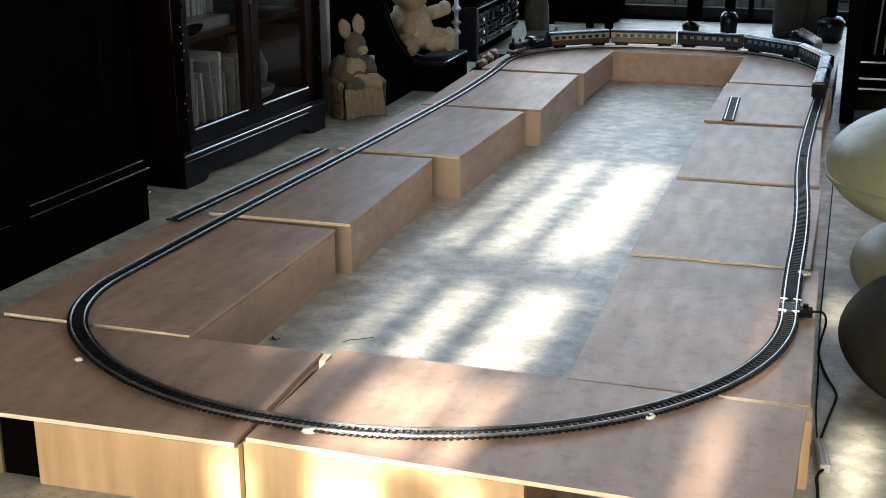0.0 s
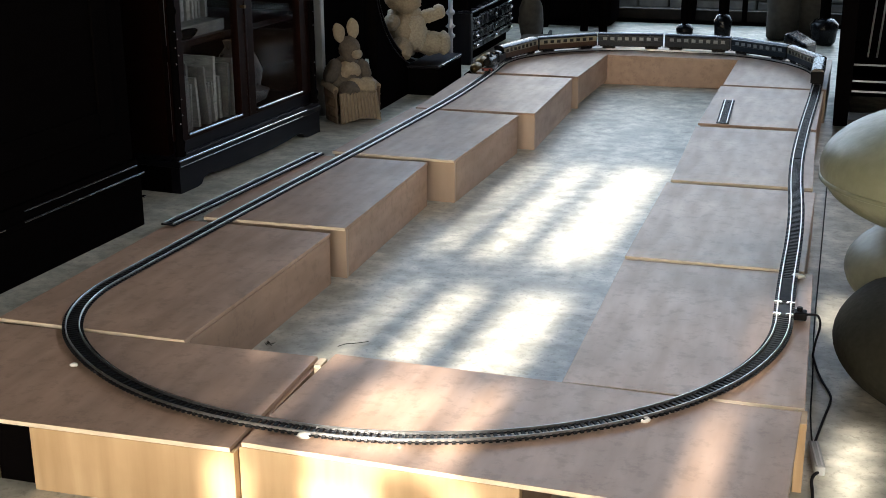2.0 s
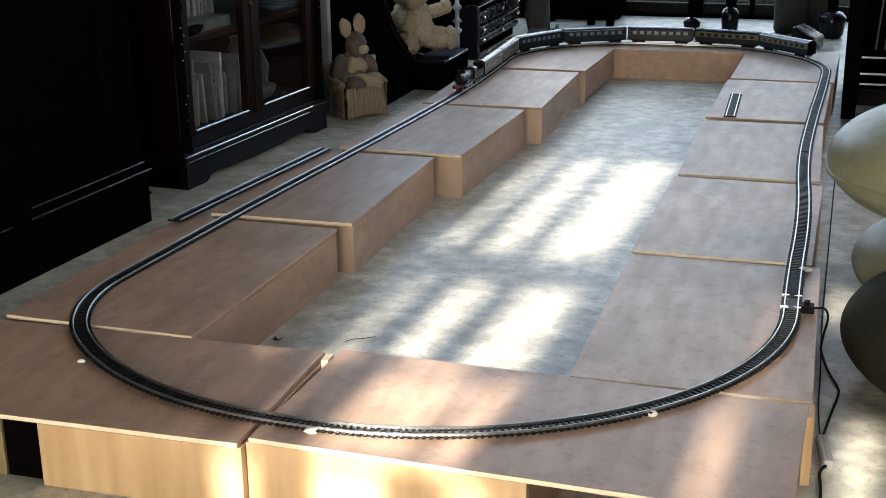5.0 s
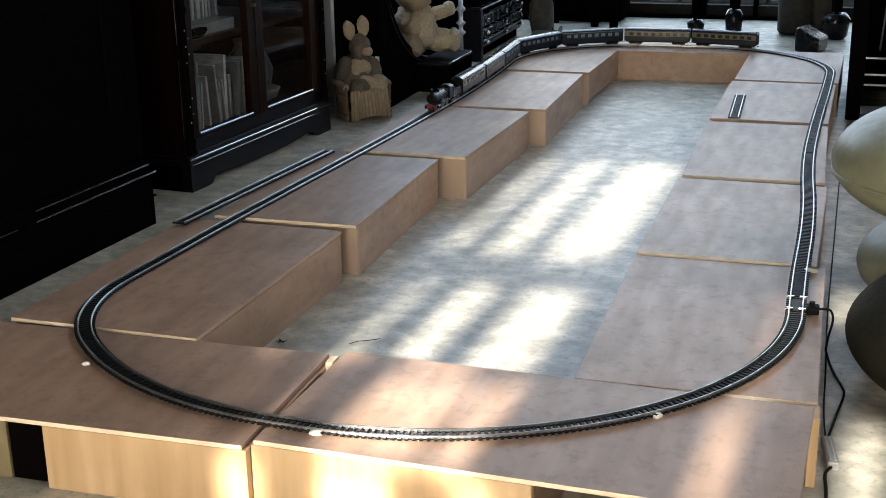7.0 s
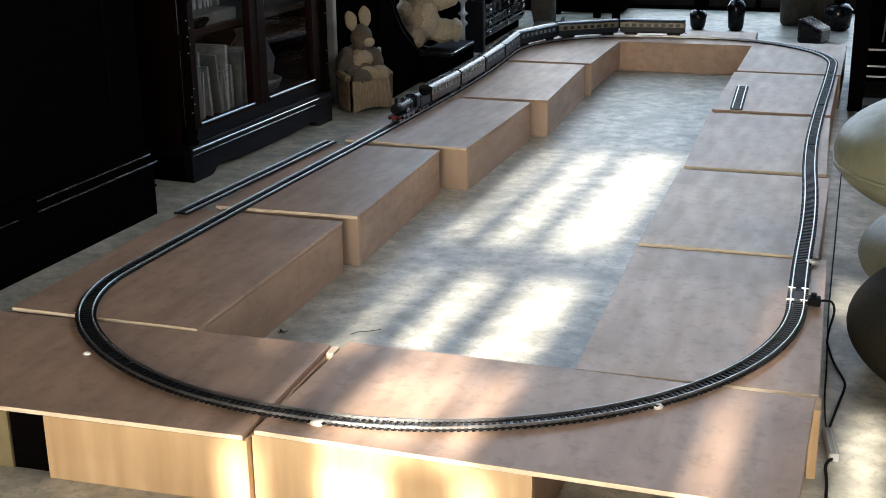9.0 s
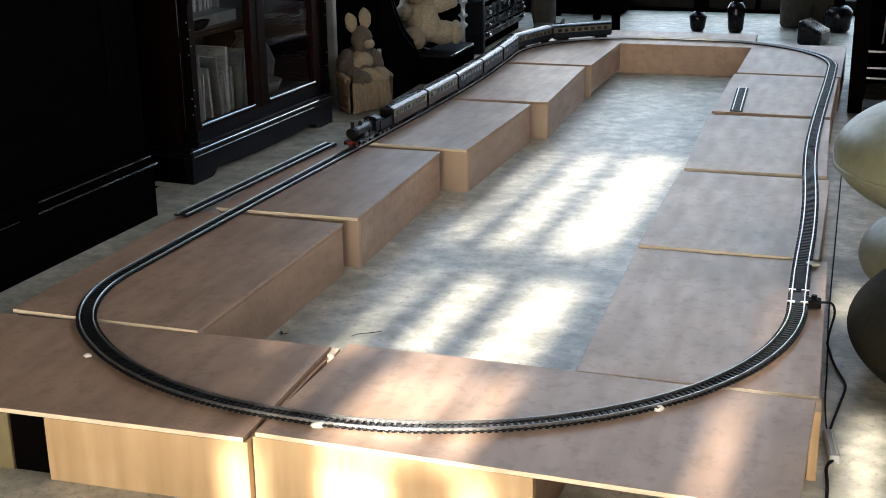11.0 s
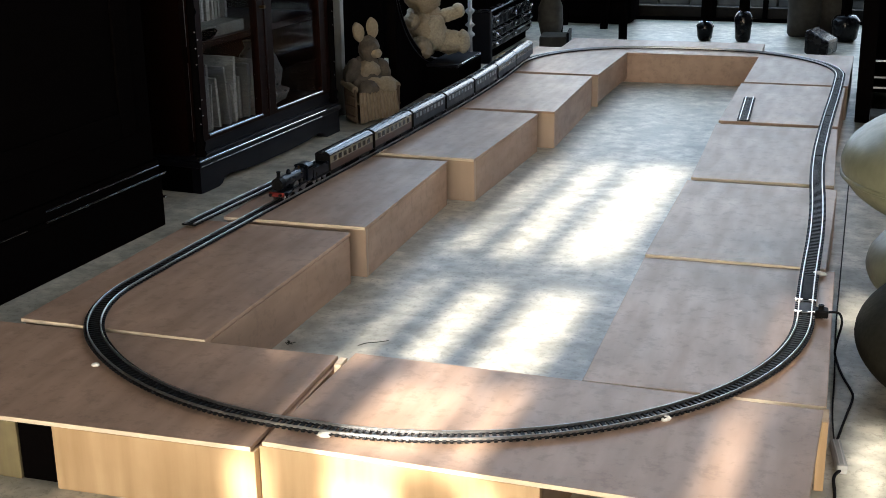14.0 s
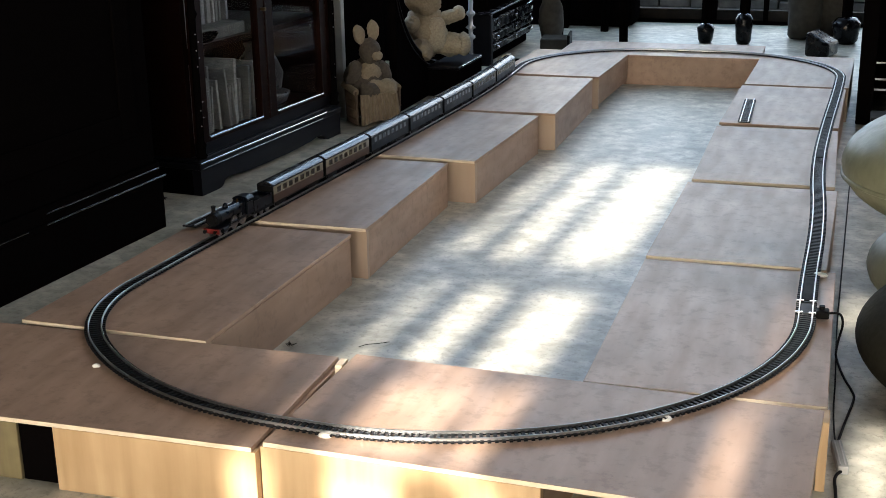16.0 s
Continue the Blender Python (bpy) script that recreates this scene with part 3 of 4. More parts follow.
part("plinth", block(shape(), -0.515, -1.895, 0.0, 0.0, 0.0, 0.098, 0.002), EBONY, side)
part("lower_moulding", block(shape(), -0.515, -1.9, 0.0985, 0.002, 0.003, 0.1065, 0.001), EBONY, side)
part("lower_bead", tube(shape(), (0.002, -0.362, 0.1065), (0.002, 0.008, 0.1065), 0.0019), JET, side, "thin polished bead")
part("upper_moulding", block(shape(), -0.515, -1.9, 0.107, -0.006, 0.0, 0.1345, 0.001), EBONY, side)
part("upper_bead", tube(shape(), (-0.005, -0.352, 0.1228), (-0.005, -0.004, 0.1228), 0.0019), JET, side, "thin polished bead")
part("lower_bead", tube(shape(), (0.002, -1.9, 0.1065), (0.002, -0.412, 0.1065), 0.0012), JET, side, "thin polished bead")
part("corner_cap", block(shape(), -0.012, 0.0005, 0.056, 0.004, 0.006, 0.060, 0.001), CHROME, side, "small bright metal corner cap")
for y0, y1 in ((-0.92, -0.06), (-1.84, -0.98)):
    bm = block(shape(), -0.0115, y0, 0.20, -0.005, y0 + 0.05, 1.8, 0.002)
    block(bm, -0.0115, y1 - 0.05, 0.20, -0.005, y1, 1.8, 0.002)
    block(bm, -0.0115, y0 + 0.0505, 0.20, -0.005, y1 - 0.0505, 0.25, 0.002)
    block(bm, -0.0115, y0 + 0.0505, 1.75, -0.005, y1 - 0.0505, 1.8, 0.002)
    part("panel_door", bm, EBONY, side)

# ---------------------------------------------------------------- glazed bookcase
WID, MID = 0.660, 0.307
CASE = pose(-1.3395, 2.417, 0, 0, 0, -4.91)
case = thing("glazed_bookcase", "dark red-brown lacquered bookcase with two glazed doors", "bookcase", m=CASE)
part("back_panel", block(shape(), -0.40, 0.012, 0.075, -0.37, WID - 0.012, 1.95), REDWOOD, case)
part("side_panel", block(shape(), -0.3695, 0.0, 0.075, -0.024, 0.018, 1.95), REDWOOD, case)
part("side_panel", block(shape(), -0.3695, WID - 0.018, 0.075, -0.024, WID, 1.95), REDWOOD, case)
part("floor_panel", block(shape(), -0.3695, 0.0185, 0.0930, -0.03, WID - 0.0185, 0.105), REDWOOD, case)
part("top_panel", block(shape(), -0.3695, 0.0185, 1.93, -0.024, WID - 0.0185, 1.95), REDWOOD, case)
# scalloped apron on bracket feet
outline = [(0.0, 0.0), (0.072, 0.0), (0.085, 0.004), (0.094, 0.014), (0.110, 0.019), (0.135, 0.018), (0.165, 0.014), (0.210, 0.012), (0.270, 0.010)]
outline = outline + [(WID - x, z) for x, z in outline[::-1]] + [(WID, 0.0575), (0.0, 0.0575)]
bm = prism(shape(), outline, -0.022, 0.0)
bmesh.ops.transform(bm, matrix=Matrix(((0, 1, 0, 0), (1, 0, 0, 0), (0, 0, 1, 0), (0, 0, 0, 1))), verts=bm.verts)
part("apron", bm, LACQUER, case)
part("plinth_side", block(shape(), -0.40, 0.0, 0.0, -0.0225, 0.018, 0.0575), EBONY, case)
part("plinth_back", block(shape(), -0.40, 0.0185, 0.0, -0.36, WID, 0.0575), EBONY, case)
part("base_moulding", block(shape(), -0.402, -0.004, 0.058, 0.004, WID + 0.004, 0.0720, 0.002), LACQUER, case)
part("base_bead", tube(shape(), (0.003, -0.004, 0.0725), (0.003, WID - 0.08, 0.0725), 0.0026), JET, case, "thin polished bead")
part("cove_moulding", block(shape(), -0.402, -0.001, 0.0725, -0.001, WID + 0.001, 0.0840, 0.003), LACQUER, case)
part("lower_bead", tube(shape(), (0.0035, 0.0, 0.0605), (0.0035, WID - 0.10, 0.0605), 0.0009), JET, case)
part("bottom_rail", block(shape(), -0.0296, 0.0185, 0.0845, -0.006, WID - 0.0185, 0.1115, 0.001), LACQUER, case)
DULL_METAL = material("dull_metal", (0.45, 0.45, 0.47), 0.35, metal=1.0, grain=0.3)
GLASS = bpy.data.materials.new("cabinet_glass")
GLASS.use_nodes = True
gb = GLASS.node_tree.nodes["Principled BSDF"]
gb.inputs["Transmission Weight"].default_value, gb.inputs["Roughness"].default_value, gb.inputs["IOR"].default_value = 1.0, 0.02, 1.13
gb.inputs["Base Color"].default_value = (0.9, 0.92, 0.92, 1)


def glazed_door(y0, y1):
    d = part("door", block(shape(), -0.020, y0, 0.1120, 0.0, y0 + 0.030, 1.90, 0.001), REDWOOD, case)
    part("stile", block(shape(), -0.020, y1 - 0.030, 0.1120, 0.0, y1, 1.90, 0.001), REDWOOD, d)
    part("rail", block(shape(), -0.020, y0 + 0.0305, 0.1120, 0.0, y1 - 0.0305, 0.1215, 0.001), REDWOOD, d)
    part("bead", tube(shape(), (0.0, y0 + 0.0305, 0.1225), (0.0, y1 - 0.0305, 0.1225), 0.0028), JET, d)
    pane = part("pane", block(shape(), -0.012, y0 + 0.028, 0.1205, -0.009, y1 - 0.028, 1.88), GLASS, d, "clear glass pane")
    pane.visible_shadow = False
    part("knob", tube(shape(), (0.0, y1 - 0.012, 0.37), (0.012, y1 - 0.012, 0.37), 0.004), BRASS, d, "small brass knob")


glazed_door(0.014, MID - 0.004)
glazed_door(MID + 0.004, 0.602)
part("centre_post", block(shape(), -0.020, MID - 0.0036, 0.1120, 0.002, MID + 0.0036, 1.90, 0.001), REDWOOD, case)
part("end_stile", block(shape(), -0.020, 0.6025, 0.1120, 0.0, WID - 0.0185, 1.90, 0.001), REDWOOD, case)
for y in (0.002, WID - 0.036):
    bm = lathe(shape(), [(0.010, 0.0), (0.013, 0.006), (0.009, 0.012), (0.012, 0.030), (0.008, 0.036), (0.008, 0.30), (0.012, 0.31), (0.008, 0.32), (0.008, 1.7)], 16, Matrix.Translation((0.004, y, 0.0845)))
    column = part("turned_column", bm, EBONY, case, smooth=True)
    # small metal beads stand in for highlights on the carved column
    for k in range(9):
        z = 0.157 + 0.017 * k + (0.06 if k > 3 else 0.0)
        part("stud", blob(shape(), (0.0128, y + (0.005 if k % 2 else -0.005), z), (0.0014, 0.0014, 0.0014), seg=8), DULL_METAL, column)
for z in (0.300, 0.60, 0.95):
    part("shelf", block(shape(), -0.365, 0.0185, z, -0.04, WID - 0.0185, z + 0.014), REDWOOD, case)
PAPER = material("pale_book_spine", (0.24, 0.24, 0.235), 0.6, grain=0.5, scale=30, stretch=(1, 1, 6), stain=0.4, stain_scale=30, tint=(0.04, 0.04, 0.04), vary=0.85)
CHINA = material("dim_china", (0.06, 0.06, 0.065), 0.3, grain=0.3)
rnd = random.Random(5)
y = 0.030
while y < MID + 0.03:
    w, h = rnd.uniform(0.004, 0.011), rnd.uniform(0.095, 0.155)
    tilt = rnd.uniform(-7, 7) if rnd.random() < 0.45 else 0
    y += h * math.sin(radians(max(0.0, tilt)))
    ob = part("book", block(shape(), -0.09, 0.0, 0.0, 0.0, w, h, 0.001), PAPER, m=CASE @ pose(-0.055 - rnd.uniform(0, 0.015), y, 0.1054, tilt, 0, 0))
    tagged(ob, "thin pale book leaning behind glass" if tilt else "thin pale upright book behind glass", "book", "books in the bookcase")
    y += w + 0.001 + h * math.sin(radians(max(0.0, -tilt))) + (0.008 if rnd.random() < 0.4 else 0.0)
bm = lathe(shape(), [(0.02, 0), (0.045, 0.012), (0.055, 0.035), (0.05, 0.037), (0.03, 0.012)], 24)
tagged(part("bowl", bm, CHINA, smooth=True, m=CASE @ pose(-0.10, 0.47, 0.1052)), "white china bowl behind glass", "bowl")
stack = part("paper_stack", block(shape(), -0.20, 0.0, 0.0, 0.0, 0.27, 0.026, 0.002), PAPER, m=CASE @ pose(-0.055, 0.035, 0.3142))
tagged(stack, "flat stack of pale papers on a shelf behind glass", "papers")
bm = lathe(shape(), [(0.012, 0), (0.026, 0.008), (0.034, 0.018), (0.026, 0.024), (0.010, 0.026)], 20)
tagged(part("dark_dish", bm, EBONY, smooth=True, m=CASE @ pose(-0.0475, 0.135, 0.3142) @ Matrix.Diagonal((0.2, 1.3, 0.9, 1))), "small dark dish standing before the papers", "dish")
y = 0.04
while y < MID:
    w, h = rnd.uniform(0.005, 0.013), rnd.uniform(0.13, 0.19)
    ob = part("book", block(shape(), -0.09, 0.0, 0.0, 0.0, w, h, 0.001), PAPER, m=CASE @ pose(-0.10 - rnd.uniform(0, 0.02), y, 0.3404, 0, 0, 0))
    tagged(ob, "thin pale upright book behind glass", "book", "books in the bookcase")
    y += w + rnd.choice((0.001, 0.001, 0.006))
vase = lathe(shape(), [(0.03, 0), (0.055, 0.03), (0.062, 0.07), (0.045, 0.11), (0.030, 0.13), (0.036, 0.145)], 24)
tagged(part("china_vase", vase, CHINA, smooth=True, m=CASE @ pose(-0.16, 0.53, 0.1052)), "grey china vase behind glass", "vase")

# pale door frame between the bookcase and the toys
tagged(part("trim", block(shape(), -1.368, 3.262, 0.0, -1.346, 3.286, 2.1, 0.003), material("grey_paint", (0.30, 0.29, 0.27), 0.6, grain=0.2), None), "grey painted door frame", "trim", kind="structure")


# added block that keeps the area behind the toys black
tagged(part("dark_cupboard", block(shape(), -1.95, 3.15, 0.0, -1.370, 3.66, 1.3, 0.004), EBONY), "plain black block filling the dark area behind the plush toys", "cupboard")

# ---------------------------------------------------------------- toys
def soft(name, lumps, mats, label, category, m):
    """A plush figure: lumps of (centre, size, tilt, material) in one mesh."""
    bm = shape()
    for k, (c, size, tilt, mi) in enumerate(lumps):
        before = set(bm.faces)
        blob(bm, c, size, Euler([radians(v) for v in tilt]).to_matrix().to_4x4(), 44, 0.20, k * 3.1)
        for fc in set(bm.faces) - before:
            fc.material_index = mi
    ob = part(name, bm, mats[0], smooth=True, m=m)
    for extra in mats[1:]:
        ob.data.materials.append(extra)
    return tagged(ob, label, category)


soft("toy_rabbit", [((0, 0.01, 0.105), (0.052, 0.046, 0.060), (0, 0, 0), 1), ((0, -0.012, 0.128), (0.036, 0.030, 0.030), (20, 0, 0), 0), ((0.004, -0.01, 0.185), (0.034, 0.036, 0.036), (0, 0, 0), 1),
                    ((0.012, -0.036, 0.176), (0.018, 0.018, 0.015), (0, 0, 0), 0), ((-0.024, 0.0, 0.236), (0.018, 0.011, 0.028), (-8, -12, 0), 0), ((0.022, 0.0, 0.243), (0.019, 0.011, 0.031), (-8, 6, 0), 0),
                    ((-0.050, -0.004, 0.128), (0.022, 0.024, 0.040), (15, 20, 0), 1), ((0.054, -0.004, 0.118), (0.020, 0.024, 0.040), (15, -20, 0), 1), ((0.012, -0.045, 0.088), (0.017, 0.052, 0.018), (10, 0, 40), 0),
                    ((0.040, -0.050, 0.085), (0.026, 0.030, 0.024), (0, 0, 0), 0), ((-0.020, -0.045, 0.080), (0.030, 0.034, 0.024), (0, 0, 0), 1)],
     [FUR_CREAM, FUR_BROWN], "brown and cream plush rabbit sitting in a wicker armchair", "toy", pose(-1.270, 3.250, 0.016, 0, 0, 50) @ Matrix.Diagonal((0.92, 0.92, 0.94, 1)))
WICKER = material("straw_wicker", (0.20, 0.155, 0.105), 0.8, grain=0.7, scale=40, stretch=(8, 8, 1), bump=0.8, tint=(0.12, 0.08, 0.04))
STRAW = material("brown_wicker", (0.085, 0.052, 0.030), 0.8, grain=0.7, scale=40, stretch=(8, 8, 1), bump=0.8, tint=(0.03, 0.018, 0.010))
chair = thing("wicker_armchair", "small straw wicker armchair with a fringed skirt", "toy chair", m=pose(-1.266, 3.250, 0, 0, 0, 46) @ Matrix.Diagonal((0.90, 0.92, 1.0, 1)))
bm = shape()
for k in range(26):
    t = math.pi * (0.02 + 0.96 * k / 25)
    x, y = 0.074 * math.cos(t), -0.005 + 0.072 * math.sin(t)
    tube(bm, (x * 0.92, y * 0.92, 0.004), (x, y, 0.104 + 0.05 * math.sin(t)), 0.0055, seg=8)
part("back", bm, STRAW, chair)
for s in (-1, 1):
    bm = shape()
    for k in range(9):
        y = -0.060 + k * 0.0075
        tube(bm, (s * 0.069, y, 0.003), (s * 0.072, y, 0.094), 0.0034, seg=8)
    for z in (0.018, 0.045, 0.072):
        tube(bm, (s * 0.0725, -0.062, z), (s * 0.0725, 0.004, z), 0.003, seg=8)
    part("side", bm, STRAW, chair, "brown woven side")
part("seat", blob(shape(), (0, 0, 0.052), (0.066, 0.066, 0.014), seg=20), WICKER, chair)
bm = shape()
fold = []
for k in range(49):
    x, ripple = -0.060 + 0.120 * k / 48, 0.0035 * math.cos(k * 1.45) + 0.002 * math.cos(k * 0.61)
    hem = 0.004 + 0.010 * math.sin(math.pi * k / 48)
    fold.append([bm.verts.new(c) for c in ((x * 1.08, -0.086 + ripple, hem), (x, -0.068 + ripple * 0.6, 0.084), (x, -0.062 + ripple * 0.6, 0.084), (x * 1.08, -0.080 + ripple, hem))])
for p, q in zip(fold, fold[1:]):
    for k in range(4):
        bm.faces.new((p[k], p[(k + 1) % 4], q[(k + 1) % 4], q[k]))
bm.faces.new(fold[0][::-1])
bm.faces.new(fold[-1])
part("skirt", bm, WICKER, chair, "pale straw fringe")
for s in (-1, 1):
    part("arm", tube(shape(), (s * 0.070, -0.055, 0.092), (s * 0.074, 0.02, 0.104), 0.010), WICKER, chair)

soft("toy_bear", [((0, 0, 0.085), (0.070, 0.062, 0.082), (0, 0, 0), 0), ((0.01, -0.040, 0.078), (0.045, 0.034, 0.055), (0, 0, 0), 1), ((0.0, -0.01, 0.195), (0.058, 0.055, 0.052), (0, 0, 0), 0),
                  ((0.052, -0.050, 0.045), (0.034, 0.066, 0.036), (0, 0, 35), 1), ((0.086, -0.088, 0.046), (0.030, 0.022, 0.038), (0, 0, 35), 1), ((-0.055, -0.052, 0.045), (0.036, 0.060, 0.036), (0, 0, -20), 0),
                  ((0.070, -0.040, 0.128), (0.022, 0.045, 0.022), (-10, 0, 40), 1), ((0.095, -0.062, 0.140), (0.020, 0.020, 0.022), (0, 0, 0), 1), ((-0.066, -0.03, 0.125), (0.024, 0.042, 0.026), (0, 0, -20), 0)],
     [FUR_CREAM, material("pale_plush", (0.30, 0.26, 0.19), 0.95, grain=0.5, scale=160, bump=0.8)], "cream plush bear sitting in a curved seat", "toy", pose(-1.250, 3.70, 0.098, 0, -4, 52) @ Matrix.Scale(0.95, 4))

# curved seat under the bear
seat = thing("curved_seat", "dark red lacquered seat with a curved rim", "chair", m=pose(-1.235, 3.42, 0))
n = 20
arc = [(0.44 - 0.50 * math.cos(math.pi / 2 * k / n), 0.42 - 0.345 * math.sin(math.pi / 2 * k / n)) for k in range(n + 1)]
bm = prism(shape(), [(-0.06, 0.0)] + arc + [(0.44, 0.0)], -0.012, 0.012)
bmesh.ops.transform(bm, matrix=Matrix(((0, 1, 0, 0), (1, 0, 0, 0), (0, 0, 1, 0), (0, 0, 0, 1))), verts=bm.verts)
part("side_panel", bm, EBONY, seat)
bm = shape()
for p, q in zip(arc, arc[1:]):
    tube(bm, (0.010, p[0], p[1]), (0.010, q[0], q[1]), 0.0030, seg=8)
part("rim", bm, LACQUER, seat, "glossy raised rim")
bm = shape()
for p, q in zip(arc[:-2], arc[1:-1]):
    tube(bm, (0.0125, p[0] - 0.012, p[1] - 0.014), (0.0125, q[0] - 0.012, q[1] - 0.014), 0.0018, seg=8)
part("inner_rim", bm, LACQUER, seat)
part("seat_base", block(shape(), 0.0125, 0.20, 0.0, 0.113, 0.435, 0.080, 0.002), EBONY, seat)
part("seat_edge", block(shape(), 0.0125, 0.195, 0.0805, 0.112, 0.440, 0.091, 0.003), LACQUER, seat)
part("front_bead", tube(shape(), (0.1125, 0.225, 0.088), (0.1125, 0.425, 0.088), 0.0032), JET, seat, "thin polished bead")

# brass ornament beside the track
orn = thing("brass_ornament", "small brass carriage ornament with round barrels", "ornament", m=pose(-1.046, 3.86, 0, 0, 0, 2))
part("base", block(shape(), -0.03, -0.16, 0.0, 0.03, 0.16, 0.055, 0.003), EBONY, orn)
for y, r in ((-0.125, 0.015), (-0.055, 0.018), (0.015, 0.019)):
    bm = lathe(shape(), [(r * 0.6, -0.030), (r, -0.018), (r * 1.05, 0.0), (r, 0.018), (r * 0.6, 0.030)], 20, Matrix.Translation((0.0, y, 0.055 + r)) @ Matrix.Rotation(math.pi / 2, 4, "X"))
    part("barrel", bm, BRASS, orn, smooth=True)

# ---------------------------------------------------------------- chest of drawers
chest = thing("chest_of_drawers", "black lacquered chest with bright metal drawer edges", "chest", m=pose(-1.19, 4.19, 0))
part("body", block(shape(), -0.42, 0.0, 0.03, -0.008, 0.585, 0.85, 0.003), EBONY, chest)
part("plinth", block(shape(), -0.41, 0.01, 0.0, -0.02, 0.575, 0.0298), EBONY, chest)
part("corner_post", block(shape(), -0.06, -0.030, 0.0, 0.012, -0.002, 0.172, 0.004), LACQUER, chest)
part("ledge", block(shape(), -0.06, -0.034, 0.1725, 0.016, 0.587, 0.180, 0.003), GLOSS, chest, "glossy black ledge")
for z0, z1 in ((0.040, 0.066), (0.072, 0.102), (0.110, 0.150)):
    d = part("drawer", block(shape(), -0.0075, 0.012, z0, 0.004, 0.573, z1, 0.002), GLOSS, chest)
    part("edge", block(shape(), 0.0042, 0.03, z1 - 0.005, 0.0075, 0.28, z1 - 0.001, 0.001), CHROME, d)
    part("edge", block(shape(), 0.0042, 0.34, z1 - 0.005, 0.0075, 0.56, z1 - 0.001, 0.001), CHROME, d)
    for y in (0.06, 0.31, 0.53):
        part("knob", blob(shape(), (0.010, y, (z0 + z1) / 2), (0.007, 0.007, 0.007), seg=12), CHROME, d, "round chrome knob")
bar = thing("candle_stand", "tall bright metal candle stand with round knobs", "candle stand", m=pose(-1.2157, 4.05, 0))
part("stem", lathe(shape(), [(0.03, 0), (0.03, 0.01), (0.008, 0.02), (0.007, 0.105), (0.015, 0.112), (0.015, 0.118), (0.007, 0.124), (0.007, 0.138), (0.017, 0.146), (0.007, 0.155), (0.007, 0.180), (0.015, 0.188), (0.015, 0.194), (0.007, 0.202), (0.007, 0.45)], 18), DULL_METAL, bar, smooth=True)

# ---------------------------------------------------------------- far end
def leg_and_foot(parent, x, y, r=0.026, h=0.105, slant=0.0):
    """A dark leg with a bulging black foot."""
    f = part("foot", lathe(shape(), [(r * 0.72, 0), (r * 0.95, 0.012), (r * 1.05, h * 0.5), (r * 1.15, h * 0.78), (r * 0.8, h * 0.97), (r * 0.4, h)], 22, pose(x, y, 0)), GLOSS, parent, "bulging glossy black foot", smooth=True)
    part("leg", tube(shape(), (x, y + 0.015, h - 0.02), (x + slant, y + 0.03, 0.70), 0.019), EBONY, parent)
    # two chrome blobs stand in for the highlights on top of each foot
    for dx in (-0.009, 0.009):
        part("cap", blob(shape(), (x + dx, y - 0.008, h * 0.985), (0.007, 0.006, 0.004), seg=10), CHROME, f)


table = thing("work_table", "dark wooden table on bulging glossy black feet", "table")
for x, y, r, h in ((-0.546, 4.835, 0.028, 0.070), (-0.409, 4.835, 0.029, 0.110), (-0.052, 4.92, 0.045, 0.095)):
    leg_and_foot(table, x, y, r, h)
part("tabletop", block(shape(), -0.70, 4.78, 0.701, 0.10, 5.15, 0.73, 0.004), EBONY, table)
boot = part("door_stop", block(shape(), -0.042, -0.055, 0.0, 0.042, 0.055, 0.085, 0.012), GLOSS, m=pose(-0.125, 4.62, 0, 0, 0, -18))
for v in boot.data.vertices:
    if v.co.z > 0.04 and v.co.x > 0:
        v.co.z -= 0.030
tagged(boot, "black wedge-shaped block standing on the floor", "block")

dark_chair = thing("wooden_chair", "dark wooden chair with slanting legs", "chair")
for p, q in (((-0.838, 4.765, 0), (-0.850, 4.80, 0.45)), ((-0.965, 5.05, 0), (-0.93, 4.98, 0.45)), ((-1.10, 4.84, 0), (-1.08, 4.84, 0.45)), ((-1.14, 5.12, 0), (-1.10, 5.06, 0.45))):
    part("leg", tube(shape(), p, q, 0.016, 0.02, seg=12), EBONY, dark_chair)
part("seat", block(shape(), -1.14, 4.76, 0.45, -0.82, 5.08, 0.48, 0.006), EBONY, dark_chair)
tagged(part("floor_bolster", block(shape(), -1.65, 5.16, 0.0, -0.87, 5.34, 0.22, 0.03), EBONY), "dark upholstered bolster along the far wall", "bolster")

SACK = material("weathered_canvas", (0.042, 0.041, 0.037), 0.9, grain=0.5, scale=50, stain=0.7, stain_scale=16, bump=0.5, tint=(0.014, 0.014, 0.012))
for x, y, w, h, turn in ((-0.205, 5.02, 0.062, 0.32, 8), (-0.098, 5.06, 0.060, 0.30, -12)):
    bm = lathe(shape(), [(0.8, 0), (1.0, 0.04), (0.95, 0.3), (1.02, 0.6), (0.9, 0.9), (0.6, 1.0)], 24, Matrix.Diagonal((w, w * 0.8, h, 1)))
    for v in bm.verts:
        v.co += Vector((1, 1, 0)) * 0.012 * noise.noise(v.co * 22 + Vector((x * 9, 0, 0)))
    tagged(part("canvas_sack", bm, SACK, smooth=True, m=pose(x, y, 0, 0, 0, turn)), "grey weathered canvas sack standing upright", "sack", "canvas sacks")

parcel = thing("parcel", "small pale parcel with a dark end on the floor", "parcel", m=pose(-1.03, 4.50, 0, 0, 0, 8))
part("carton", block(shape(), -0.055, -0.06, 0.0, 0.040, 0.06, 0.055, 0.004), SACK, parcel)
part("end_cap", block(shape(), 0.0405, -0.062, 0.0, 0.050, 0.062, 0.070, 0.003), BLACK, parcel)
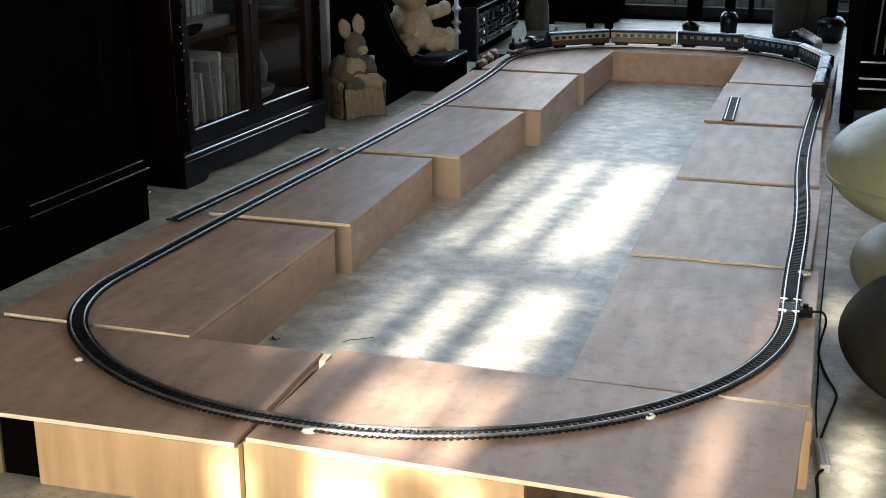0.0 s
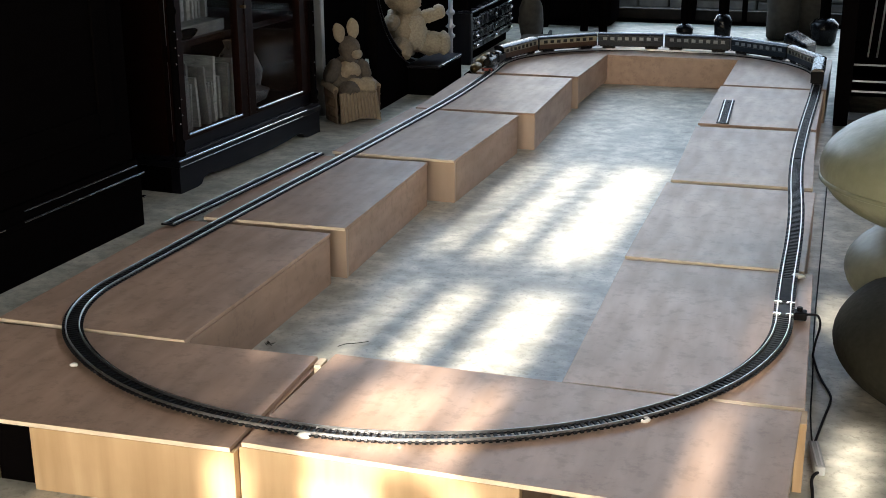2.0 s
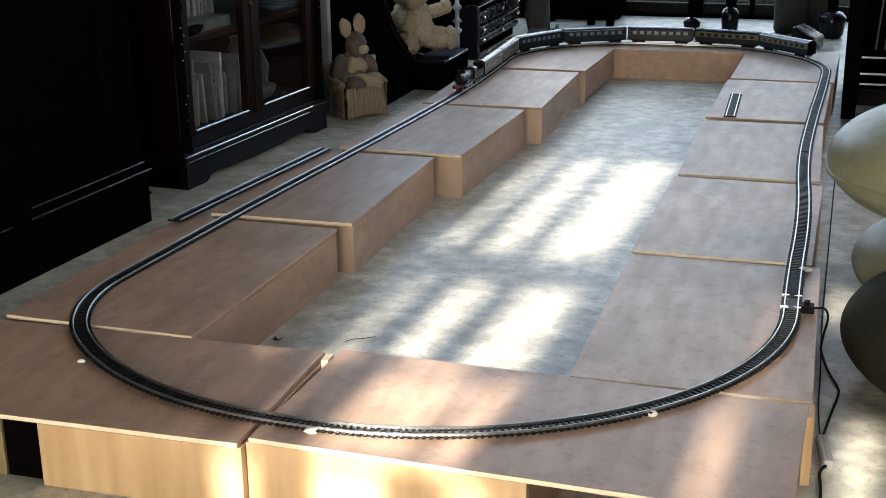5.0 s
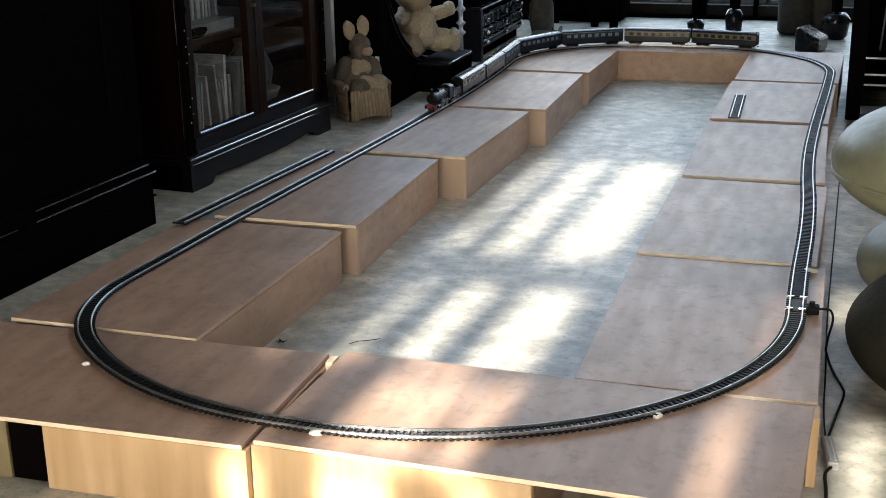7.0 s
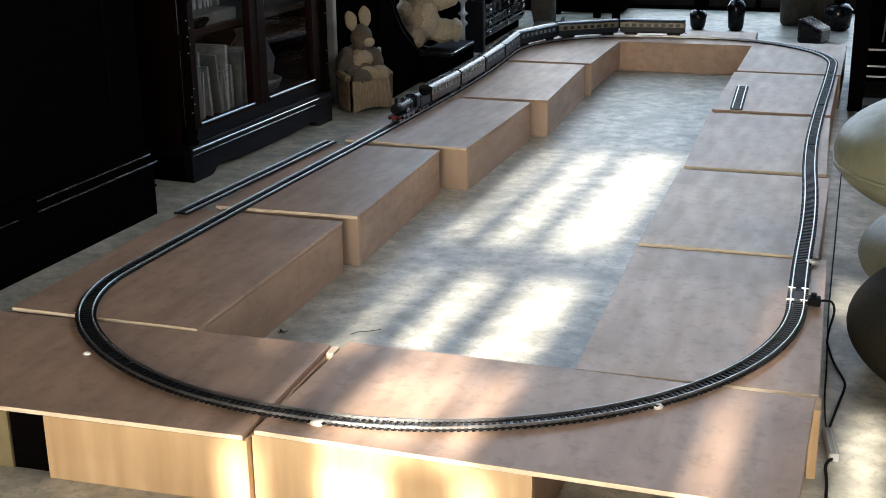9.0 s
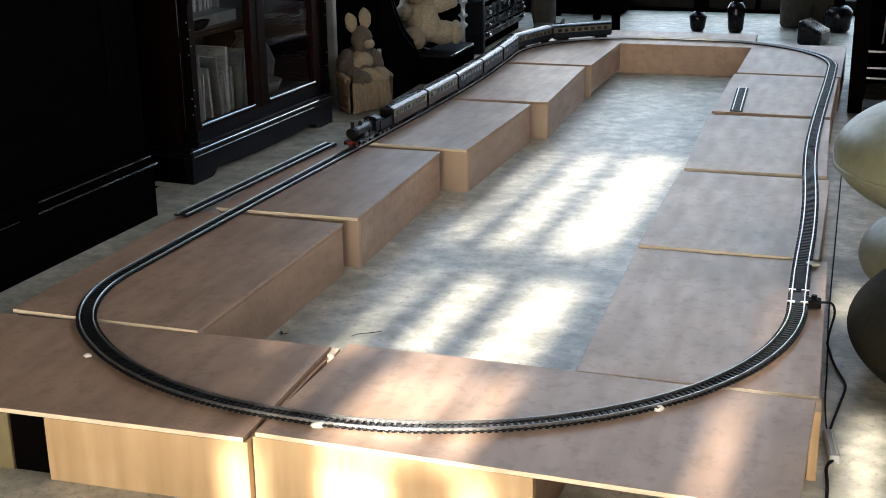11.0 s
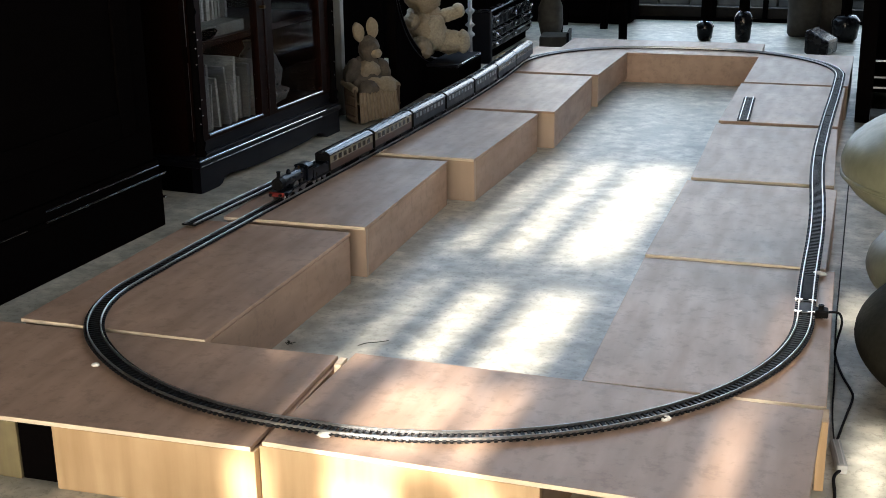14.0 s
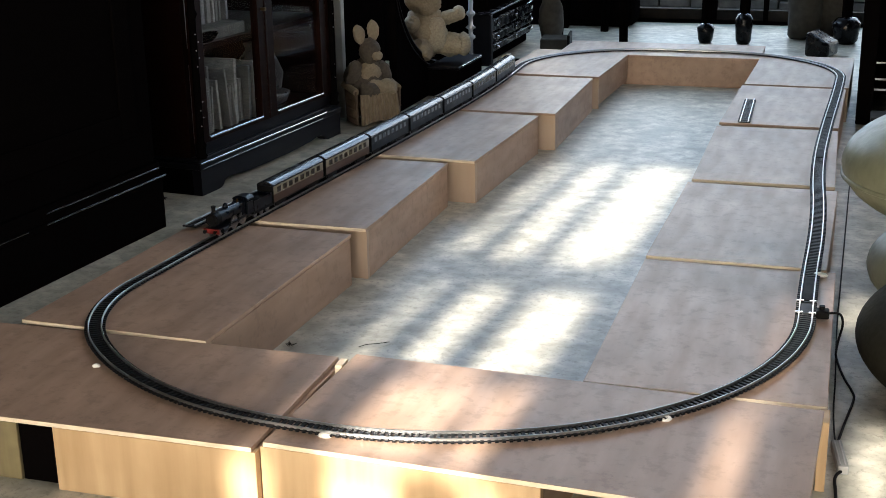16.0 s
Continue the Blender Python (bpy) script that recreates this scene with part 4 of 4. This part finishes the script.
bm = blob(shape(), (0, 0, 0.10), (0.045, 0.05, 0.10), seg=20, rough=0.15)
tagged(part("cloth_roll", bm, SACK, smooth=True, m=pose(-1.085, 4.64, 0.0)), "grey rolled cloth standing beside the chest", "cloth")

# garden door and what lies outside
OLDWOOD = material("weathered_dark_wood", (0.020, 0.016, 0.013), 0.8, grain=0.6, scale=30, stain=0.7, stain_scale=16, bump=0.4, spec=0.15)
door = thing("garden_door", "dark framed glass garden door", "door", kind="structure", m=pose(0, Y1 - 0.045, 0))
part("threshold", block(shape(), -1.45, -0.012, 0.0, 0.55, 0.05, 0.012, 0.002), EBONY, door)
part("bottom_rail", block(shape(), -1.42, 0.008, 0.0125, 0.52, 0.038, 0.055, 0.002), OLDWOOD, door, "weathered dark brown bottom rail")
for x in (-1.43, -0.90, -0.575, -0.37, -0.225, 0.10, 0.53):
    part("stile", block(shape(), x - 0.010, 0.004, 0.0125, x + 0.010, 0.042, 2.08, 0.002), EBONY, door)
structure("ground", block(shape(), -40, Y1 + 0.141, -0.14, 40, 60, -0.02), STONE, "damp stone terrace outside", "ground")
wallbm = shape()
rnd = random.Random(3)
for row in range(3):
    x = -2.6 + 0.06 * row
    while x < 1.6:
        w = rnd.uniform(0.06, 0.15)
        block(wallbm, x, 6.0 + rnd.uniform(-0.012, 0.012), -0.02 + row * 0.042, x + w - 0.008, 6.25, 0.018 + row * 0.042 + rnd.uniform(-0.004, 0.003), 0.006)
        x += w
tagged(part("garden_wall", wallbm, STONE), "low rubble stone wall in the garden", "garden wall", kind="structure")
structure("backdrop", block(shape(), -6, 9.0, -0.1, 6, 9.1, 3.0), material("pale_render", (0.5, 0.5, 0.5), 0.9, grain=0.4, scale=6, stain=0.6, stain_scale=2), "pale house wall beyond the garden", "backdrop")

# ---------------------------------------------------------------- right-hand side
rack = thing("shelf_unit", "dark wooden shelf unit with bright-edged slats", "shelf unit", m=pose(0.004, 3.50, 0))
part("post", block(shape(), 0.0, 0.0, 0.0, 0.040, 0.06, 1.7, 0.003), EBONY, rack)
part("side_panel", block(shape(), 0.0, 0.061, 0.0, 0.020, 0.50, 1.7, 0.003), EBONY, rack)
part("back_panel", block(shape(), 0.0205, 0.44, 0.0, 0.90, 0.46, 1.7), EBONY, rack)
part("post", block(shape(), 0.86, 0.0, 0.0, 0.90, 0.06, 1.7, 0.003), EBONY, rack)
for z in (0.088, 0.115, 0.158):
    s = part("slat", block(shape(), 0.0405, 0.008, z, 0.8595, 0.40, z + 0.010, 0.001), EBONY, rack)
    # chrome strip gives the slat its highlight
    part("edge", block(shape(), 0.0405, 0.004, z + 0.004, 0.8595, 0.0076, z + 0.009), CHROME, s, "bright strip standing in for a slat highlight")
# two leaning bright lines, modelled in place of reflections in glass
for x in (0.075, 0.098):
    part("rod", tube(shape(), (x, 0.10, 0.17), (x + 0.03, 0.10, 0.62), 0.0025, seg=8), STEEL, rack, "thin bright line standing in for a glass reflection")
tagged(part("grey_crate", block(shape(), 0.0, 0.0, 0.0, 0.2, 0.1, 0.048, 0.003), SACK, m=pose(0.040, 3.36, 0)), "low grey crate in front of the shelves", "crate")

stool = thing("mushroom_stool", "pale green mushroom-shaped padded stool on an olive pouf", "stool", m=pose(0.215, 1.95, 0))
part("cushion", blob(shape(), (0, 0, 0.272), (0.228, 0.20, 0.100), seg=48), CELADON, stool, "pale green leather cushion", smooth=True)
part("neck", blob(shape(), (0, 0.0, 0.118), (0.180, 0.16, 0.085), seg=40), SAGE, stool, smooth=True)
part("piping", lathe(shape(), [(0.995, -0.004), (1.008, -0.002), (1.008, 0.002), (0.995, 0.004)], 64, Matrix.Translation((0, 0, 0.255)) @ Matrix.Diagonal((0.226, 0.198, 1, 1))), CELADON, stool, smooth=True)
# base coloured very dark to hold the shade below the stool
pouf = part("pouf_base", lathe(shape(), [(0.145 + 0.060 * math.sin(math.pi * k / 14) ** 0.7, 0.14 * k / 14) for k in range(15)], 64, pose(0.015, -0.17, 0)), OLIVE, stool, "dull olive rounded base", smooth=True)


# ---------------------------------------------------------------- what moves
def ride(s, base):
    """Pose of a vehicle whose two pivots, base apart, ride the track round the distance s."""
    ax, ay, _ = on_track(s + base / 2)
    bx, by, _ = on_track(s - base / 2)
    return pose((ax + bx) / 2, (ay + by) / 2, RAILHEAD, 0, 0, math.degrees(math.atan2(ay - by, ax - bx)))


def motions():
    ticks = [k * 0.25 for k in range(65)]
    front = lambda t: START + SPEED * t
    walk(engine, [(t, ride(front(t) - ENGINE_BACK, 0.075)) for t in ticks])
    walk(tender, [(t, ride(front(t) - ENGINE_BACK - 0.097, 0.052)) for t in ticks])
    for k, c in enumerate(coaches):
        walk(c, [(t, ride(front(t) - 0.196 - COACH * (k + 0.5), 0.132)) for t in ticks])
    spin = [k / 10 for k in range(161)]
    for w, r in [(w, DRIVER) for w in drivers]:
        x = w.location.x
        walk(w, [(t, pose(x, 0, r, 0, math.degrees(SPEED * t / r), 0)) for t in spin])


motions()
